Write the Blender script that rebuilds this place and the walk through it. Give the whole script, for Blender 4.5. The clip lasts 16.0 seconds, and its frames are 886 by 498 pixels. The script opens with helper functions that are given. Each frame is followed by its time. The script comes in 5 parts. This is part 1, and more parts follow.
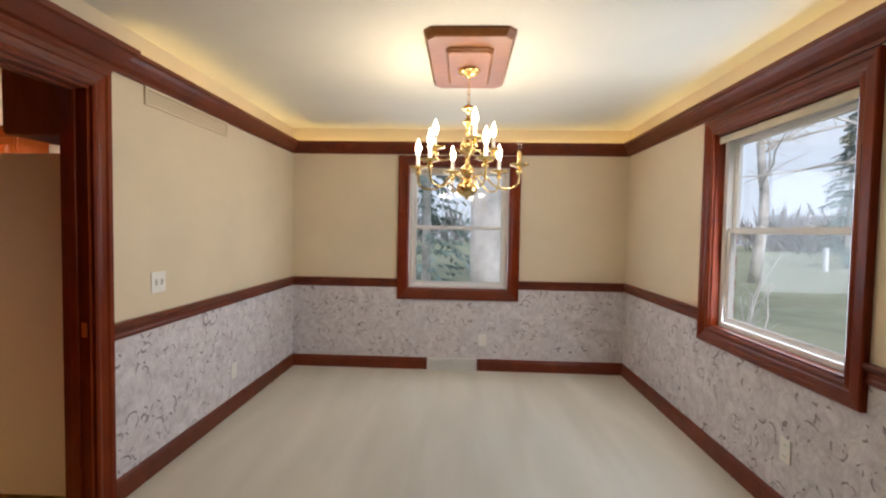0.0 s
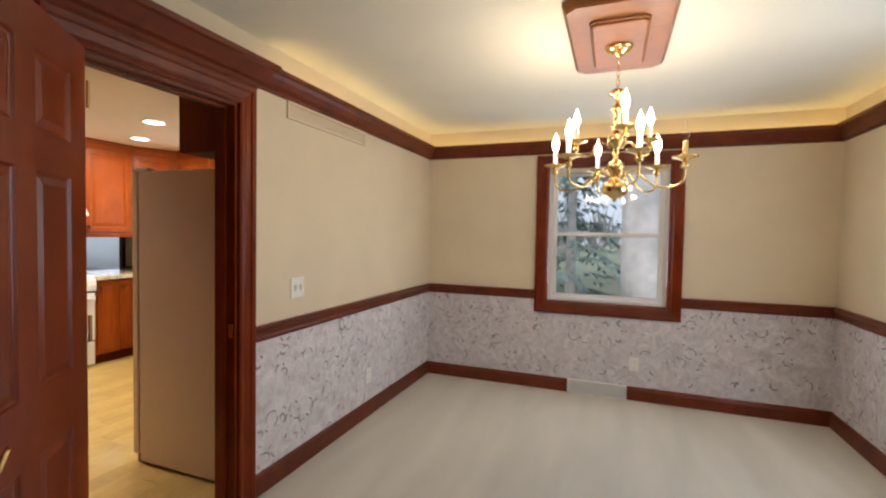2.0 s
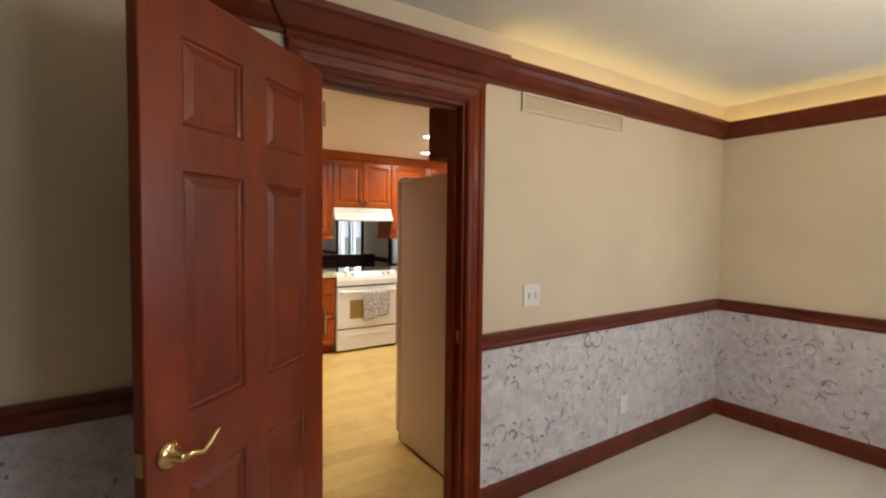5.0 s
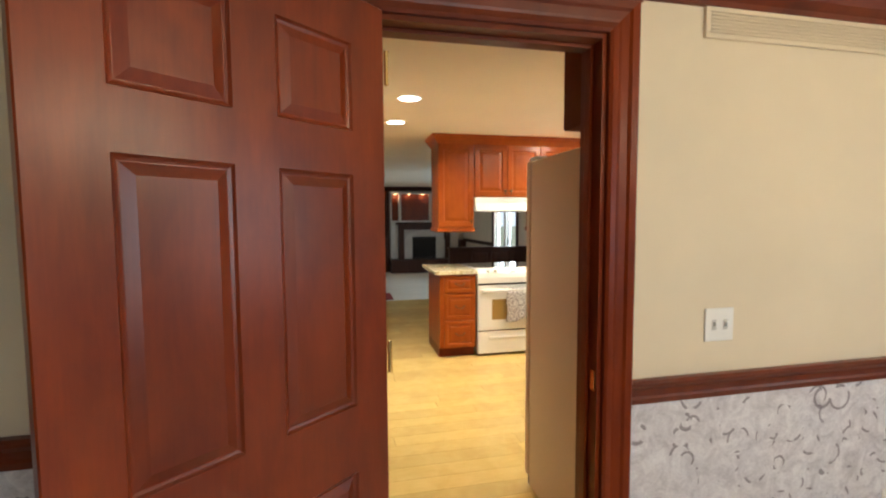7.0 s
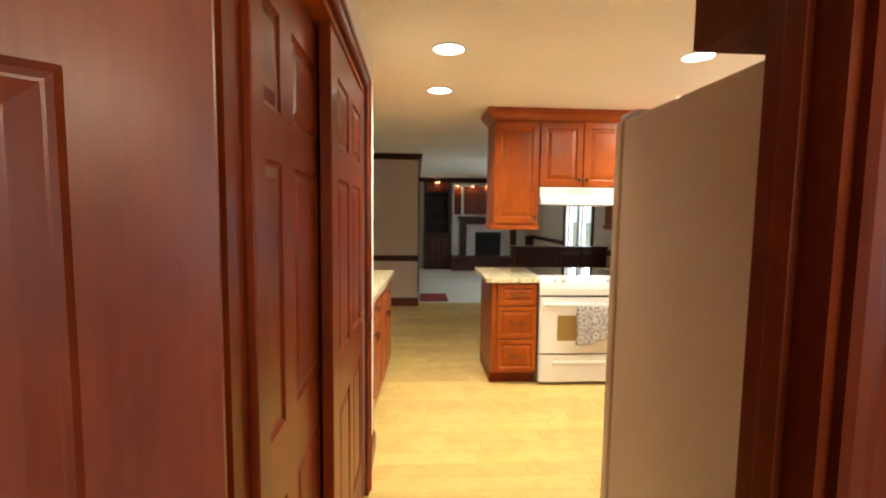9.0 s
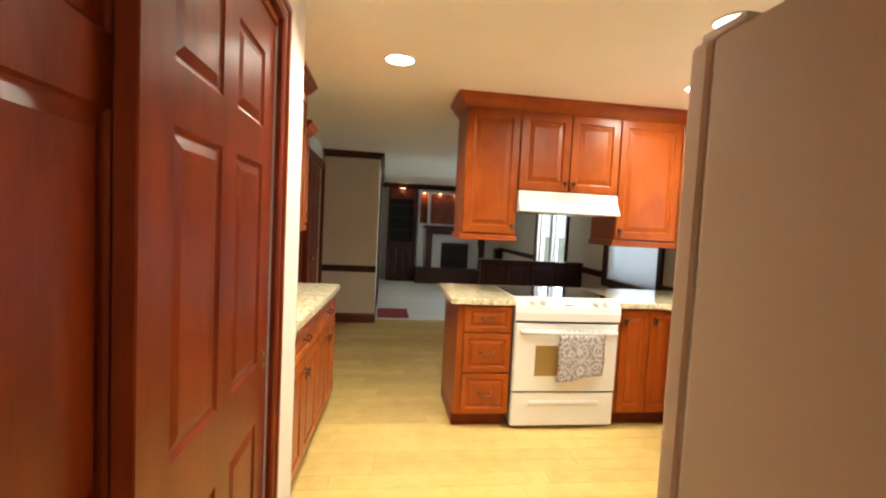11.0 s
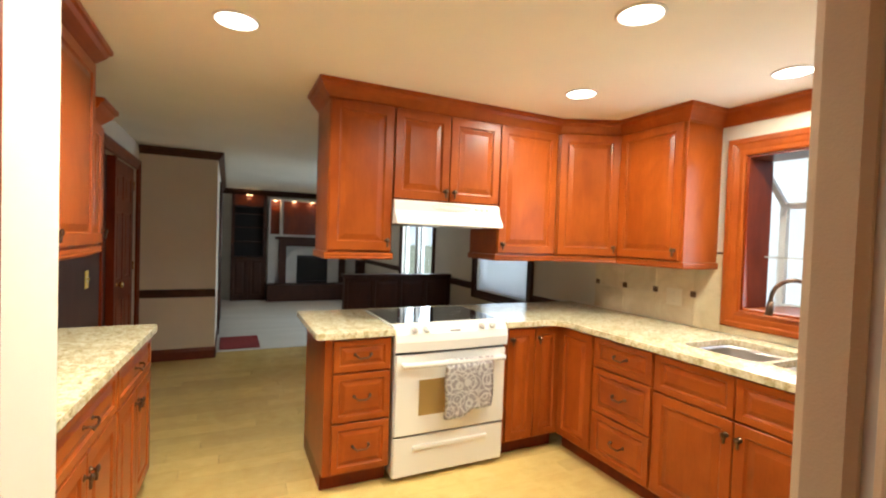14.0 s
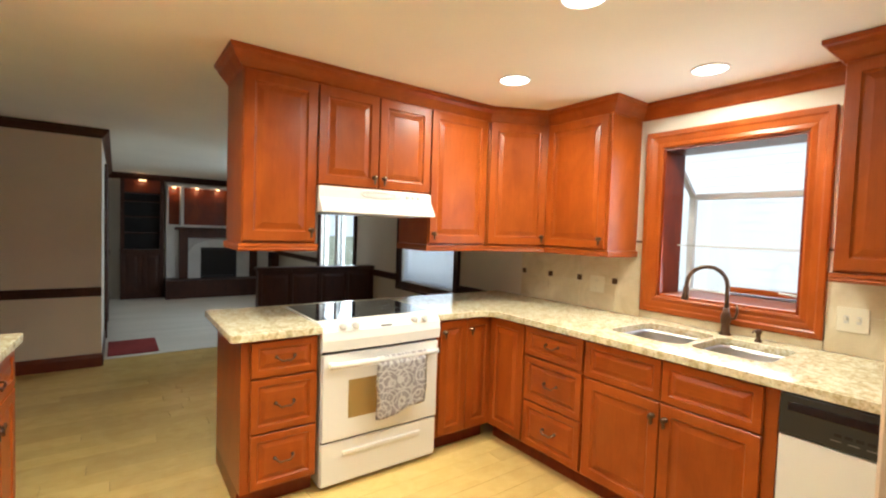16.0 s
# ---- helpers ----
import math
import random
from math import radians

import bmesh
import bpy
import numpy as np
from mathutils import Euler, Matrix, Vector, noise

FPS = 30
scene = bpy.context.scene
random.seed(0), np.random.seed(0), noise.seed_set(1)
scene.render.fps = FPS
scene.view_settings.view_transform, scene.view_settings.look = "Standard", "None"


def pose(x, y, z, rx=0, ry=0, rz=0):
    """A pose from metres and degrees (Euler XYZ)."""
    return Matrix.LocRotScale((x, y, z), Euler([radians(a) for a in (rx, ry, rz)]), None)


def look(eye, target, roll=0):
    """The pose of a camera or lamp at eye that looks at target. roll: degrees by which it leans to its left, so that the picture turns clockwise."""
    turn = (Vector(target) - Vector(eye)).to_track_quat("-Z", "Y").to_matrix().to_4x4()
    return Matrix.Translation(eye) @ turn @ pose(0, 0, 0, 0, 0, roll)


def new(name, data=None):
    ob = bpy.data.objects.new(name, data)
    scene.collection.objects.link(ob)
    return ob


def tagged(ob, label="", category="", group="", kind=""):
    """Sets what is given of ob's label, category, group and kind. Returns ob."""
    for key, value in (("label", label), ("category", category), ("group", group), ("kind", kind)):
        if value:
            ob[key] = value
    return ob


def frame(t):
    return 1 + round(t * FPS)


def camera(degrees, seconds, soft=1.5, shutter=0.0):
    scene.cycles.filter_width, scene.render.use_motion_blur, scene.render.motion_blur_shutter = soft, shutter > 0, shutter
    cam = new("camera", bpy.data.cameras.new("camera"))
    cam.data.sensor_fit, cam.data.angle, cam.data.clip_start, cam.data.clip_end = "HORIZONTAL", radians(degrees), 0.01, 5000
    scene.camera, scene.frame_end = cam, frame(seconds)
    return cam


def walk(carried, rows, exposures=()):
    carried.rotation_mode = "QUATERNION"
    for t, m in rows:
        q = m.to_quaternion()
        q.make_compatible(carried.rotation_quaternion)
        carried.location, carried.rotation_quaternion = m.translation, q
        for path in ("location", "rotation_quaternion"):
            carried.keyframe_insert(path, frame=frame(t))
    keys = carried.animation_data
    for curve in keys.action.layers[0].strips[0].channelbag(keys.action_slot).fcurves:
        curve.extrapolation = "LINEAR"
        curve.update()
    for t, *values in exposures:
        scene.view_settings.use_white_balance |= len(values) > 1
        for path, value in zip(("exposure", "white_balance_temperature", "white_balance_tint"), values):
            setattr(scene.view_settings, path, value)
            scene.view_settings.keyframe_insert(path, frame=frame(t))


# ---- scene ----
cam = camera(89.0, 16.0, soft=2.2)
PATH = [
    (0, (0.082, 0.332, 1.392), (-0.005, 2.328, 1.31), 1.0),
    (0.5, (0.109, 0.431, 1.39), (-0.1, 2.418, 1.312), 0.8),
    (1, (0.13, 0.488, 1.382), (-0.237, 2.452, 1.307), 1.3),
    (1.5, (0.098, 0.589, 1.396), (-0.431, 2.516, 1.321), 1.2),
    (2, (0.101, 0.621, 1.406), (-0.605, 2.491, 1.337), 1.0),
    (2.5, (0.122, 0.663, 1.408), (-0.764, 2.455, 1.35), 1.0),
    (3, (0.122, 0.683, 1.4), (-0.931, 2.382, 1.355), 1.0),
    (3.5, (0.146, 0.766, 1.404), (-1.084, 2.343, 1.362), 0.8),
    (4, (0.129, 0.828, 1.407), (-1.224, 2.301, 1.366), 0.85),
    (4.2, (0.134, 0.864, 1.414), (-1.293, 2.265, 1.360), 0.8),
    (6.5, (-0.136, 1.434, 1.43), (-2.042, 2.028, 1.317), 0.1),
    (7, (-0.318, 1.518, 1.449), (-2.267, 1.945, 1.312), -0.3),
    (7.5, (-0.538, 1.658, 1.454), (-2.513, 1.933, 1.293), -0.1),
    (8, (-0.744, 1.755, 1.452), (-2.731, 1.907, 1.278), -0.4),
    (10.3, (-1.597, 1.851, 1.431), (-3.586, 2.005, 1.278), 2.1),
    (10.5, (-1.668, 1.862, 1.417), (-3.654, 2.054, 1.279), 2.4),
    (11, (-1.799, 1.932, 1.407), (-3.778, 2.199, 1.293), 2.9),
    (11.5, (-1.933, 1.967, 1.408), (-3.898, 2.332, 1.32), 2.8),
    (12, (-2.036, 1.999, 1.414), (-3.982, 2.456, 1.351), 2.7),
    (12.5, (-2.127, 2.019, 1.443), (-4.049, 2.569, 1.379), 2.5),
    (13, (-2.199, 2.013, 1.44), (-4.088, 2.667, 1.39), 2.5),
    (13.5, (-2.251, 2.004, 1.448), (-4.102, 2.759, 1.398), 2.2),
    (14, (-2.316, 1.971, 1.449), (-4.12, 2.833, 1.396), 2.0),
    (14.5, (-2.374, 1.958, 1.464), (-4.132, 2.908, 1.392), 1.9),
    (15, (-2.415, 1.962, 1.451), (-4.13, 2.989, 1.381), 1.9),
    (15.5, (-2.457, 1.957, 1.449), (-4.116, 3.071, 1.371), 1.9),
    (16, (-2.477, 1.969, 1.439), (-4.094, 3.144, 1.357), 1.9),
]
walk(cam, [(t, look(eye, target, roll)) for t, eye, target, roll in PATH],
     [(0, -0.08, 5950, 12), (4.2, -0.12, 6000, 12), (6.5, 0.18, 6050, 8), (8, 0.42, 6250, 8), (10.3, 0.46, 6150, 7), (13, 0.42, 5950, 6), (16, 0.40, 5750, 5)])

# ---- world and light ----
world = bpy.data.worlds.new("sky")
scene.world = world
world.use_nodes = True
wn = world.node_tree
sky = wn.nodes.new("ShaderNodeTexSky")
sky.sky_type, sky.sun_disc = 'NISHITA', False
sky.sun_elevation, sky.sun_rotation = radians(40), radians(200)
sky.air_density, sky.dust_density = 1.0, 4.0
wn.links.new(sky.outputs[0], wn.nodes["Background"].inputs[0])
wn.nodes["Background"].inputs[1].default_value = 0.15


def lamp(name, kind, m, power, colour, size=0.1, size_y=None, spread=None):
    d = bpy.data.lights.new(name, kind)
    d.energy, d.color = power, colour
    if kind == 'AREA':
        d.size = size
        if size_y:
            d.shape, d.size_y = 'RECTANGLE', size_y
        if spread:
            d.spread = radians(spread)
    elif kind == 'SUN':
        d.angle = size
    else:
        d.shadow_soft_size = size
    ob = new(name, d)
    ob.matrix_world = m
    return ob


lamp("sun", 'SUN', look((0, 0, 0), (-0.25, 0.8, -0.7)), 1.5, (1, 0.97, 0.93), radians(15))
DAY = (0.86, 0.94, 1.0)
lamp("daylight", 'AREA', look((0.04, 4.83, 1.42), (0.04, 0, 1.2)), 9, DAY, 1.0, 1.2)
lamp("daylight", 'AREA', look((1.705, 2.75, 1.40), (-2, 2.75, 1.2)), 18, DAY, 1.0, 1.15)
lamp("daylight", 'AREA', look((-3.63, 4.81, 1.535), (-3.63, 0, 1.1)), 7, DAY, 0.70, 0.90)
lamp("daylight", 'AREA', look((-9.25, 4.93, 1.3), (-9.5, 0, 0.6)), 28, DAY, 1.2, 1.3)
lamp("daylight", 'AREA', look((-6.7, 4.93, 1.4), (-6.7, 0, 0.9)), 5, DAY, 1.0, 1.0)

# ---- materials ----


def material(name, build, **values):
    m = bpy.data.materials.new(name)
    m.use_nodes = True
    n = m.node_tree
    b = n.nodes["Principled BSDF"]
    for k, v in values.items():
        b.inputs[k.replace("_", " ")].default_value = v
    if build:
        build(n, b)
    return m


def node(n, kind, **values):
    x = n.nodes.new("ShaderNode" + kind)
    for k, v in values.items():
        x.inputs[k.replace("_", " ")].default_value = v
    return x


def coords(n, scale=(1, 1, 1), space="Object"):
    c = n.nodes.new("ShaderNodeTexCoord")
    m = node(n, "Mapping", Scale=scale)
    n.links.new(c.outputs[space], m.inputs[0])
    return m.outputs[0]


def world_coords(n, scale=(1, 1, 1)):
    c = n.nodes.new("ShaderNodeNewGeometry")
    m = node(n, "Mapping", Scale=scale)
    n.links.new(c.outputs["Position"], m.inputs[0])
    return m.outputs[0]


def ramp(n, source, stops):
    r = n.nodes.new("ShaderNodeValToRGB")
    e = r.color_ramp.elements
    while len(e) < len(stops):
        e.new(0.5)
    for x, (p, c) in zip(e, stops):
        x.position, x.color = p, (*c, 1)
    n.links.new(source, r.inputs[0])
    return r.outputs[0]


def mixed(n, fac, a, b, mode='MIX'):
    x = n.nodes.new("ShaderNodeMix")
    x.data_type, x.blend_type = 'RGBA', mode
    for k, v in ((0, fac), (6, a), (7, b)):
        if isinstance(v, (int, float)):
            x.inputs[k].default_value = v
        elif isinstance(v, tuple):
            x.inputs[k].default_value = (*v, 1)
        else:
            n.links.new(v, x.inputs[k])
    return x.outputs[2]


def maths(n, op, a, b=0.5, c=None):
    x = n.nodes.new("ShaderNodeMath")
    x.operation = op
    for i, v in enumerate((a, b) if c is None else (a, b, c)):
        if isinstance(v, (int, float)):
            x.inputs[i].default_value = v
        else:
            n.links.new(v, x.inputs[i])
    return x.outputs[0]


def bump(n, b, height, strength=0.2, distance=0.002):
    x = node(n, "Bump", Strength=strength, Distance=distance)
    n.links.new(height, x.inputs["Height"])
    n.links.new(x.outputs[0], b.inputs["Normal"])


def noise_tex(n, vec, scale, detail=4.0, rough=0.55, distortion=0.0):
    x = node(n, "TexNoise", Scale=scale, Detail=detail, Roughness=rough, Distortion=distortion)
    n.links.new(vec, x.inputs["Vector"])
    return x.outputs[0]


def wood(name, dark, light, rough=0.3, axis='z', coat=0.12, cloudy=0.7, spec=0.32):
    stretch = {'z': (14, 14, 0.9), 'x': (0.9, 14, 14), 'y': (14, 0.9, 14)}[axis]

    def build(n, b):
        v = world_coords(n, stretch)
        grain = noise_tex(n, v, 1.4, 6, 0.6, 0.0)
        fine = noise_tex(n, world_coords(n, tuple(s * 5 for s in stretch)), 2.2, 3, 0.6)
        cloud = noise_tex(n, world_coords(n, (1, 1, 1)), 3.2, 3)
        c = ramp(n, grain, [(0.25, dark), (0.80, light)])
        blotch = noise_tex(n, world_coords(n, (1.6, 1.6, 0.7)), 4.5, 4, 0.6, 0.6)
        c = mixed(n, 0.7, c, ramp(n, blotch, [(0.30, dark), (0.70, light)]))
        c = mixed(n, 0.10, c, ramp(n, fine, [(0.35, tuple(x * 0.55 for x in dark)), (0.65, light)]))
        tone = ramp(n, cloud, [(0.3, (0.80, 0.78, 0.76)), (0.7, (1.08, 1.06, 1.04))])
        c = mixed(n, cloudy, c, tone, 'MULTIPLY')
        info = n.nodes.new("ShaderNodeObjectInfo")
        vary = ramp(n, info.outputs["Random"], [(0, (0.86, 0.85, 0.84)), (1, (1.08, 1.08, 1.08))])
        n.links.new(mixed(n, 0.8, c, vary, 'MULTIPLY'), b.inputs["Base Color"])
        r = maths(n, 'MULTIPLY_ADD', cloud, 0.06, rough - 0.03)
        n.links.new(r, b.inputs["Roughness"])
        bump(n, b, fine, 0.08, 0.0006)
    return material(name, build, Coat_Weight=coat, Coat_Roughness=0.28, Specular_IOR_Level=spec)


def paint(name, colour, rough=0.75, spread=0.05, bump_scale=220, strength=0.12):
    def build(n, b):
        v = world_coords(n)
        big = noise_tex(n, v, 1.6, 4)
        lo, hi = tuple(x * (1 - spread) for x in colour), tuple(min(1, x * (1 + spread)) for x in colour)
        n.links.new(ramp(n, big, [(0.3, lo), (0.7, hi)]), b.inputs["Base Color"])
        bump(n, b, noise_tex(n, v, bump_scale, 2), strength, 0.001)
    return material(name, build, Roughness=rough)


mahogany = wood("mahogany", (0.115, 0.011, 0.002), (0.26, 0.040, 0.004), 0.34, 'z', 0.08, 0.8, 0.16)
door_mahogany = wood("door_mahogany", (0.125, 0.012, 0.002), (0.275, 0.042, 0.004), 0.34, 'z', 0.65, 0.8, 0.2)
mahogany_x = wood("mahogany_x", (0.095, 0.013, 0.004), (0.21, 0.038, 0.008), 0.36, 'x', 0.12, 0.7, 0.32)
mahogany_y = wood("mahogany_y", (0.095, 0.013, 0.004), (0.21, 0.038, 0.008), 0.36, 'y', 0.12, 0.7, 0.32)
cherry = wood("cherry", (0.255, 0.044, 0.004), (0.40, 0.093, 0.009), 0.31, 'z', 0.06, 0.8, 0.24)
cherry_x = wood("cherry_x", (0.255, 0.044, 0.004), (0.40, 0.093, 0.009), 0.31, 'x', 0.06, 0.8, 0.24)
cherry_y = wood("cherry_y", (0.255, 0.044, 0.004), (0.40, 0.093, 0.009), 0.31, 'y', 0.06, 0.8, 0.24)
plate_wood = wood("plate_wood", (0.23, 0.080, 0.018), (0.33, 0.125, 0.030), 0.4, 'x')
dark_cherry = wood("dark_cherry", (0.12, 0.030, 0.008), (0.21, 0.058, 0.016), 0.6, 'z', 0.0, 0.7, 0.04)
walnut = wood("walnut", (0.040, 0.014, 0.008), (0.085, 0.030, 0.016), 0.45, 'z', 0.0)
maple = wood("maple", (0.61, 0.415, 0.125), (0.73, 0.54, 0.20), 0.15, 'y', 0.15, 0.3)
cream = paint("cream_paint", (0.74, 0.63, 0.46))
grille_paint = paint("grille_paint", (0.72, 0.61, 0.44), 0.6, 0.03)
white_wall = paint("white_wall", (0.68, 0.63, 0.54))
tan_wall = paint("tan_wall", (0.70, 0.60, 0.47))
ceiling_paint = paint("ceiling_paint", (0.80, 0.77, 0.68), 0.9, 0.03, 120, 0.2)
kitchen_ceiling = paint("kitchen_ceiling", (0.84, 0.785, 0.66), 0.9, 0.03, 120, 0.2)
white_plastic = material("white_plastic", None, Base_Color=(0.82, 0.80, 0.76, 1), Roughness=0.35)
almond = material("almond", None, Base_Color=(0.70, 0.64, 0.49, 1), Roughness=0.4)
vinyl = paint("vinyl", (0.80, 0.79, 0.77), 0.4, 0.02, 60, 0.02)
enamel = paint("enamel", (0.77, 0.755, 0.72), 0.22, 0.02, 40, 0.02)
fridge_paint = paint("fridge_paint", (0.66, 0.51, 0.34), 0.5, 0.04, 420, 0.35)
black_glass = material("black_glass", None, Base_Color=(0.012, 0.012, 0.014, 1), Roughness=0.06, Coat_Weight=0.5)
oven_glass = material("oven_glass", None, Base_Color=(0.34, 0.22, 0.07, 1), Roughness=0.12)
black_plastic = paint("black_plastic", (0.02, 0.02, 0.021), 0.3, 0.1, 80, 0.05)
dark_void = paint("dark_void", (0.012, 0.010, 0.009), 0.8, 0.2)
ink = paint("ink", (0.25, 0.24, 0.23), 0.6, 0.02)
grey_ink = paint("grey_ink", (0.55, 0.53, 0.49), 0.6, 0.02)
rug_red = paint("rug_red", (0.22, 0.02, 0.018), 0.95, 0.2, 500, 0.7)
stone_white = paint("stone_white", (0.62, 0.60, 0.56), 0.85, 0.15, 60, 0.5)
yellow_plate = paint("yellow_plate", (0.62, 0.50, 0.12), 0.5, 0.05)
blind_white = material("blind_white", None, Base_Color=(0.85, 0.86, 0.88, 1), Roughness=0.5, Transmission_Weight=0.0)
shade_cloth = paint("shade_cloth", (0.62, 0.55, 0.42), 0.8, 0.05, 300, 0.3)


def metal(name, colour, rough, spread=0.15):
    def build(n, b):
        t = noise_tex(n, coords(n), 30, 4)
        n.links.new(maths(n, 'MULTIPLY_ADD', t, spread, rough - spread / 2), b.inputs["Roughness"])
    return material(name, build, Base_Color=(*colour, 1), Metallic=1.0)


brass = metal("brass", (0.88, 0.65, 0.28), 0.2)
steel = metal("steel", (0.46, 0.45, 0.43), 0.36)
bronze = metal("bronze", (0.13, 0.078, 0.05), 0.4)


def emitter(name, colour, strength):
    def build(n, b):
        b.inputs["Emission Color"].default_value = (*colour, 1)
        b.inputs["Emission Strength"].default_value = strength
    return material(name, build, Base_Color=(0.02, 0.02, 0.02, 1))


bulb_glow = emitter("bulb_glow", (1.0, 0.84, 0.56), 26)
can_glow = emitter("can_glow", (1.0, 0.90, 0.72), 9)
cove_glow = emitter("cove_glow", (1.0, 0.72, 0.22), 9.0)
niche_glow = emitter("niche_glow", (1.0, 0.60, 0.26), 6)


def glass_build(n, b):
    out = n.nodes["Material Output"]
    t = n.nodes.new("ShaderNodeBsdfTransparent")
    g = n.nodes.new("ShaderNodeBsdfGlossy")
    g.inputs["Roughness"].default_value = 0.02
    x = n.nodes.new("ShaderNodeMixShader")
    x.inputs[0].default_value = 0.05
    n.links.new(t.outputs[0], x.inputs[1])
    n.links.new(g.outputs[0], x.inputs[2])
    n.links.new(x.outputs[0], out.inputs[0])


glass = material("glass", glass_build)


def carpet_build(n, b):
    v = world_coords(n)
    tuft = noise_tex(n, v, 260, 3, 0.7)
    sweep_marks = noise_tex(n, world_coords(n, (3.2, 0.5, 1)), 1.3, 3, 0.5, 0.4)
    c = ramp(n, sweep_marks, [(0.32, (0.60, 0.575, 0.495)), (0.68, (0.73, 0.70, 0.62))])
    c = mixed(n, 0.35, c, ramp(n, tuft, [(0.3, (0.42, 0.38, 0.32)), (0.7, (0.76, 0.72, 0.65))]))
    n.links.new(c, b.inputs["Base Color"])
    bump(n, b, tuft, 0.4, 0.004)


carpet = material("carpet", carpet_build, Roughness=0.95)


def paper_build(n, b):
    v = world_coords(n)
    warp = noise_tex(n, v, 5, 3)
    big = noise_tex(n, v, 11, 5, 0.7, 1.2)
    base = ramp(n, big, [(0.34, (0.47, 0.435, 0.465)), (0.5, (0.63, 0.595, 0.625)), (0.64, (0.77, 0.745, 0.765))])
    strokes = noise_tex(n, world_coords(n, (1, 1, 1.6)), 38, 3, 0.6, 2.5)
    base = mixed(n, 0.22, base, ramp(n, strokes, [(0.42, (0.46, 0.42, 0.44)), (0.58, (0.80, 0.78, 0.77))]))
    for scale, ring, seed in ((7.5, 0.34, 0.0), (9.5, 0.30, 7.3), (8.5, 0.38, 3.1)):
        sh = node(n, "Mapping", Location=(seed, seed * 0.7, seed * 1.3))
        n.links.new(v, sh.inputs[0])
        vo = node(n, "TexVoronoi", Scale=scale, Randomness=1.0)
        n.links.new(sh.outputs[0], vo.inputs["Vector"])
        wid = maths(n, 'ABSOLUTE', maths(n, 'SUBTRACT', vo.outputs["Distance"], ring))
        line = maths(n, 'LESS_THAN', wid, 0.035)
        gate = maths(n, 'GREATER_THAN', noise_tex(n, sh.outputs[0], 15, 1), 0.59)
        pick = n.nodes.new("ShaderNodeSeparateColor")
        n.links.new(vo.outputs["Color"], pick.inputs[0])
        some = maths(n, 'GREATER_THAN', pick.outputs[0], 0.25)
        k = maths(n, 'MULTIPLY', maths(n, 'MULTIPLY', line, gate), some)
        base = mixed(n, maths(n, 'MULTIPLY', k, 0.8), base, (0.20, 0.16, 0.18))
    n.links.new(base, b.inputs["Base Color"])
    bump(n, b, big, 0.1, 0.001)


wallpaper = material("wallpaper", paper_build, Roughness=0.7)


def granite_build(n, b):
    v = world_coords(n)
    a = noise_tex(n, v, 42, 6, 0.72, 0.6)
    c = ramp(n, a, [(0.33, (0.12, 0.075, 0.03)), (0.42, (0.44, 0.33, 0.14)), (0.50, (0.70, 0.62, 0.40)), (0.66, (0.80, 0.76, 0.62))])
    fine = noise_tex(n, v, 150, 3, 0.7)
    c = mixed(n, 0.3, c, ramp(n, fine, [(0.36, (0.20, 0.14, 0.06)), (0.52, (0.78, 0.72, 0.54))]))
    patch = noise_tex(n, v, 13, 5, 0.65, 1.0)
    c = mixed(n, ramp(n, patch, [(0.50, (0, 0, 0)), (0.66, (0.6, 0.6, 0.6))]), c, (0.36, 0.27, 0.10))
    n.links.new(c, b.inputs["Base Color"])


granite = material("granite", granite_build, Roughness=0.12)


def splash_build(n, b):
    v = world_coords(n)
    a = noise_tex(n, v, 6, 5, 0.6, 0.8)
    n.links.new(ramp(n, a, [(0.3, (0.55, 0.45, 0.28)), (0.7, (0.70, 0.61, 0.43))]), b.inputs["Base Color"])


splash_tile = material("splash_tile", splash_build, Roughness=0.4)


def towel_build(n, b):
    v = coords(n, (1, 0.05, 1))
    c = (0.47, 0.43, 0.44)
    for scale, seed in ((11.0, 0.0), (8.0, 3.7)):
        sh = node(n, "Mapping", Location=(seed, 0, seed * 0.6))
        n.links.new(v, sh.inputs[0])
        vo = node(n, "TexVoronoi", Scale=scale, Randomness=0.45)
        n.links.new(sh.outputs[0], vo.inputs["Vector"])
        w = maths(n, 'SINE', maths(n, 'MULTIPLY', vo.outputs["Distance"], 27.0))
        c = mixed(n, maths(n, 'MULTIPLY', maths(n, 'GREATER_THAN', w, 0.62), 0.85), c, (0.84, 0.82, 0.80))
    n.links.new(c, b.inputs["Base Color"])
    bump(n, b, noise_tex(n, v, 400, 2), 0.4, 0.001)


towel_cloth = material("towel_cloth", towel_build, Roughness=0.95)


def brick_build(n, b):
    a = noise_tex(n, world_coords(n), 14, 4)
    n.links.new(ramp(n, a, [(0.3, (0.22, 0.10, 0.07)), (0.7, (0.36, 0.19, 0.14))]), b.inputs["Base Color"])


brick_red = material("brick_red", brick_build, Roughness=0.9)


def grass_build(n, b):
    a = noise_tex(n, world_coords(n), 0.6, 6, 0.7)
    n.links.new(ramp(n, a, [(0.3, (0.25, 0.28, 0.18)), (0.7, (0.40, 0.42, 0.29))]), b.inputs["Base Color"])


lawn = material("lawn", grass_build, Roughness=0.95)
bark = paint("bark", (0.62, 0.60, 0.58), 0.95, 0.4, 30, 0.8)
needles = paint("needles", (0.27, 0.36, 0.335), 0.9, 0.5, 30, 0.3)
siding = paint("siding", (0.80, 0.82, 0.84), 0.7, 0.04)

# ---- building helpers ----


def place(name, m=None):
    ob = new(name)
    ob.matrix_world = m or Matrix()
    return ob


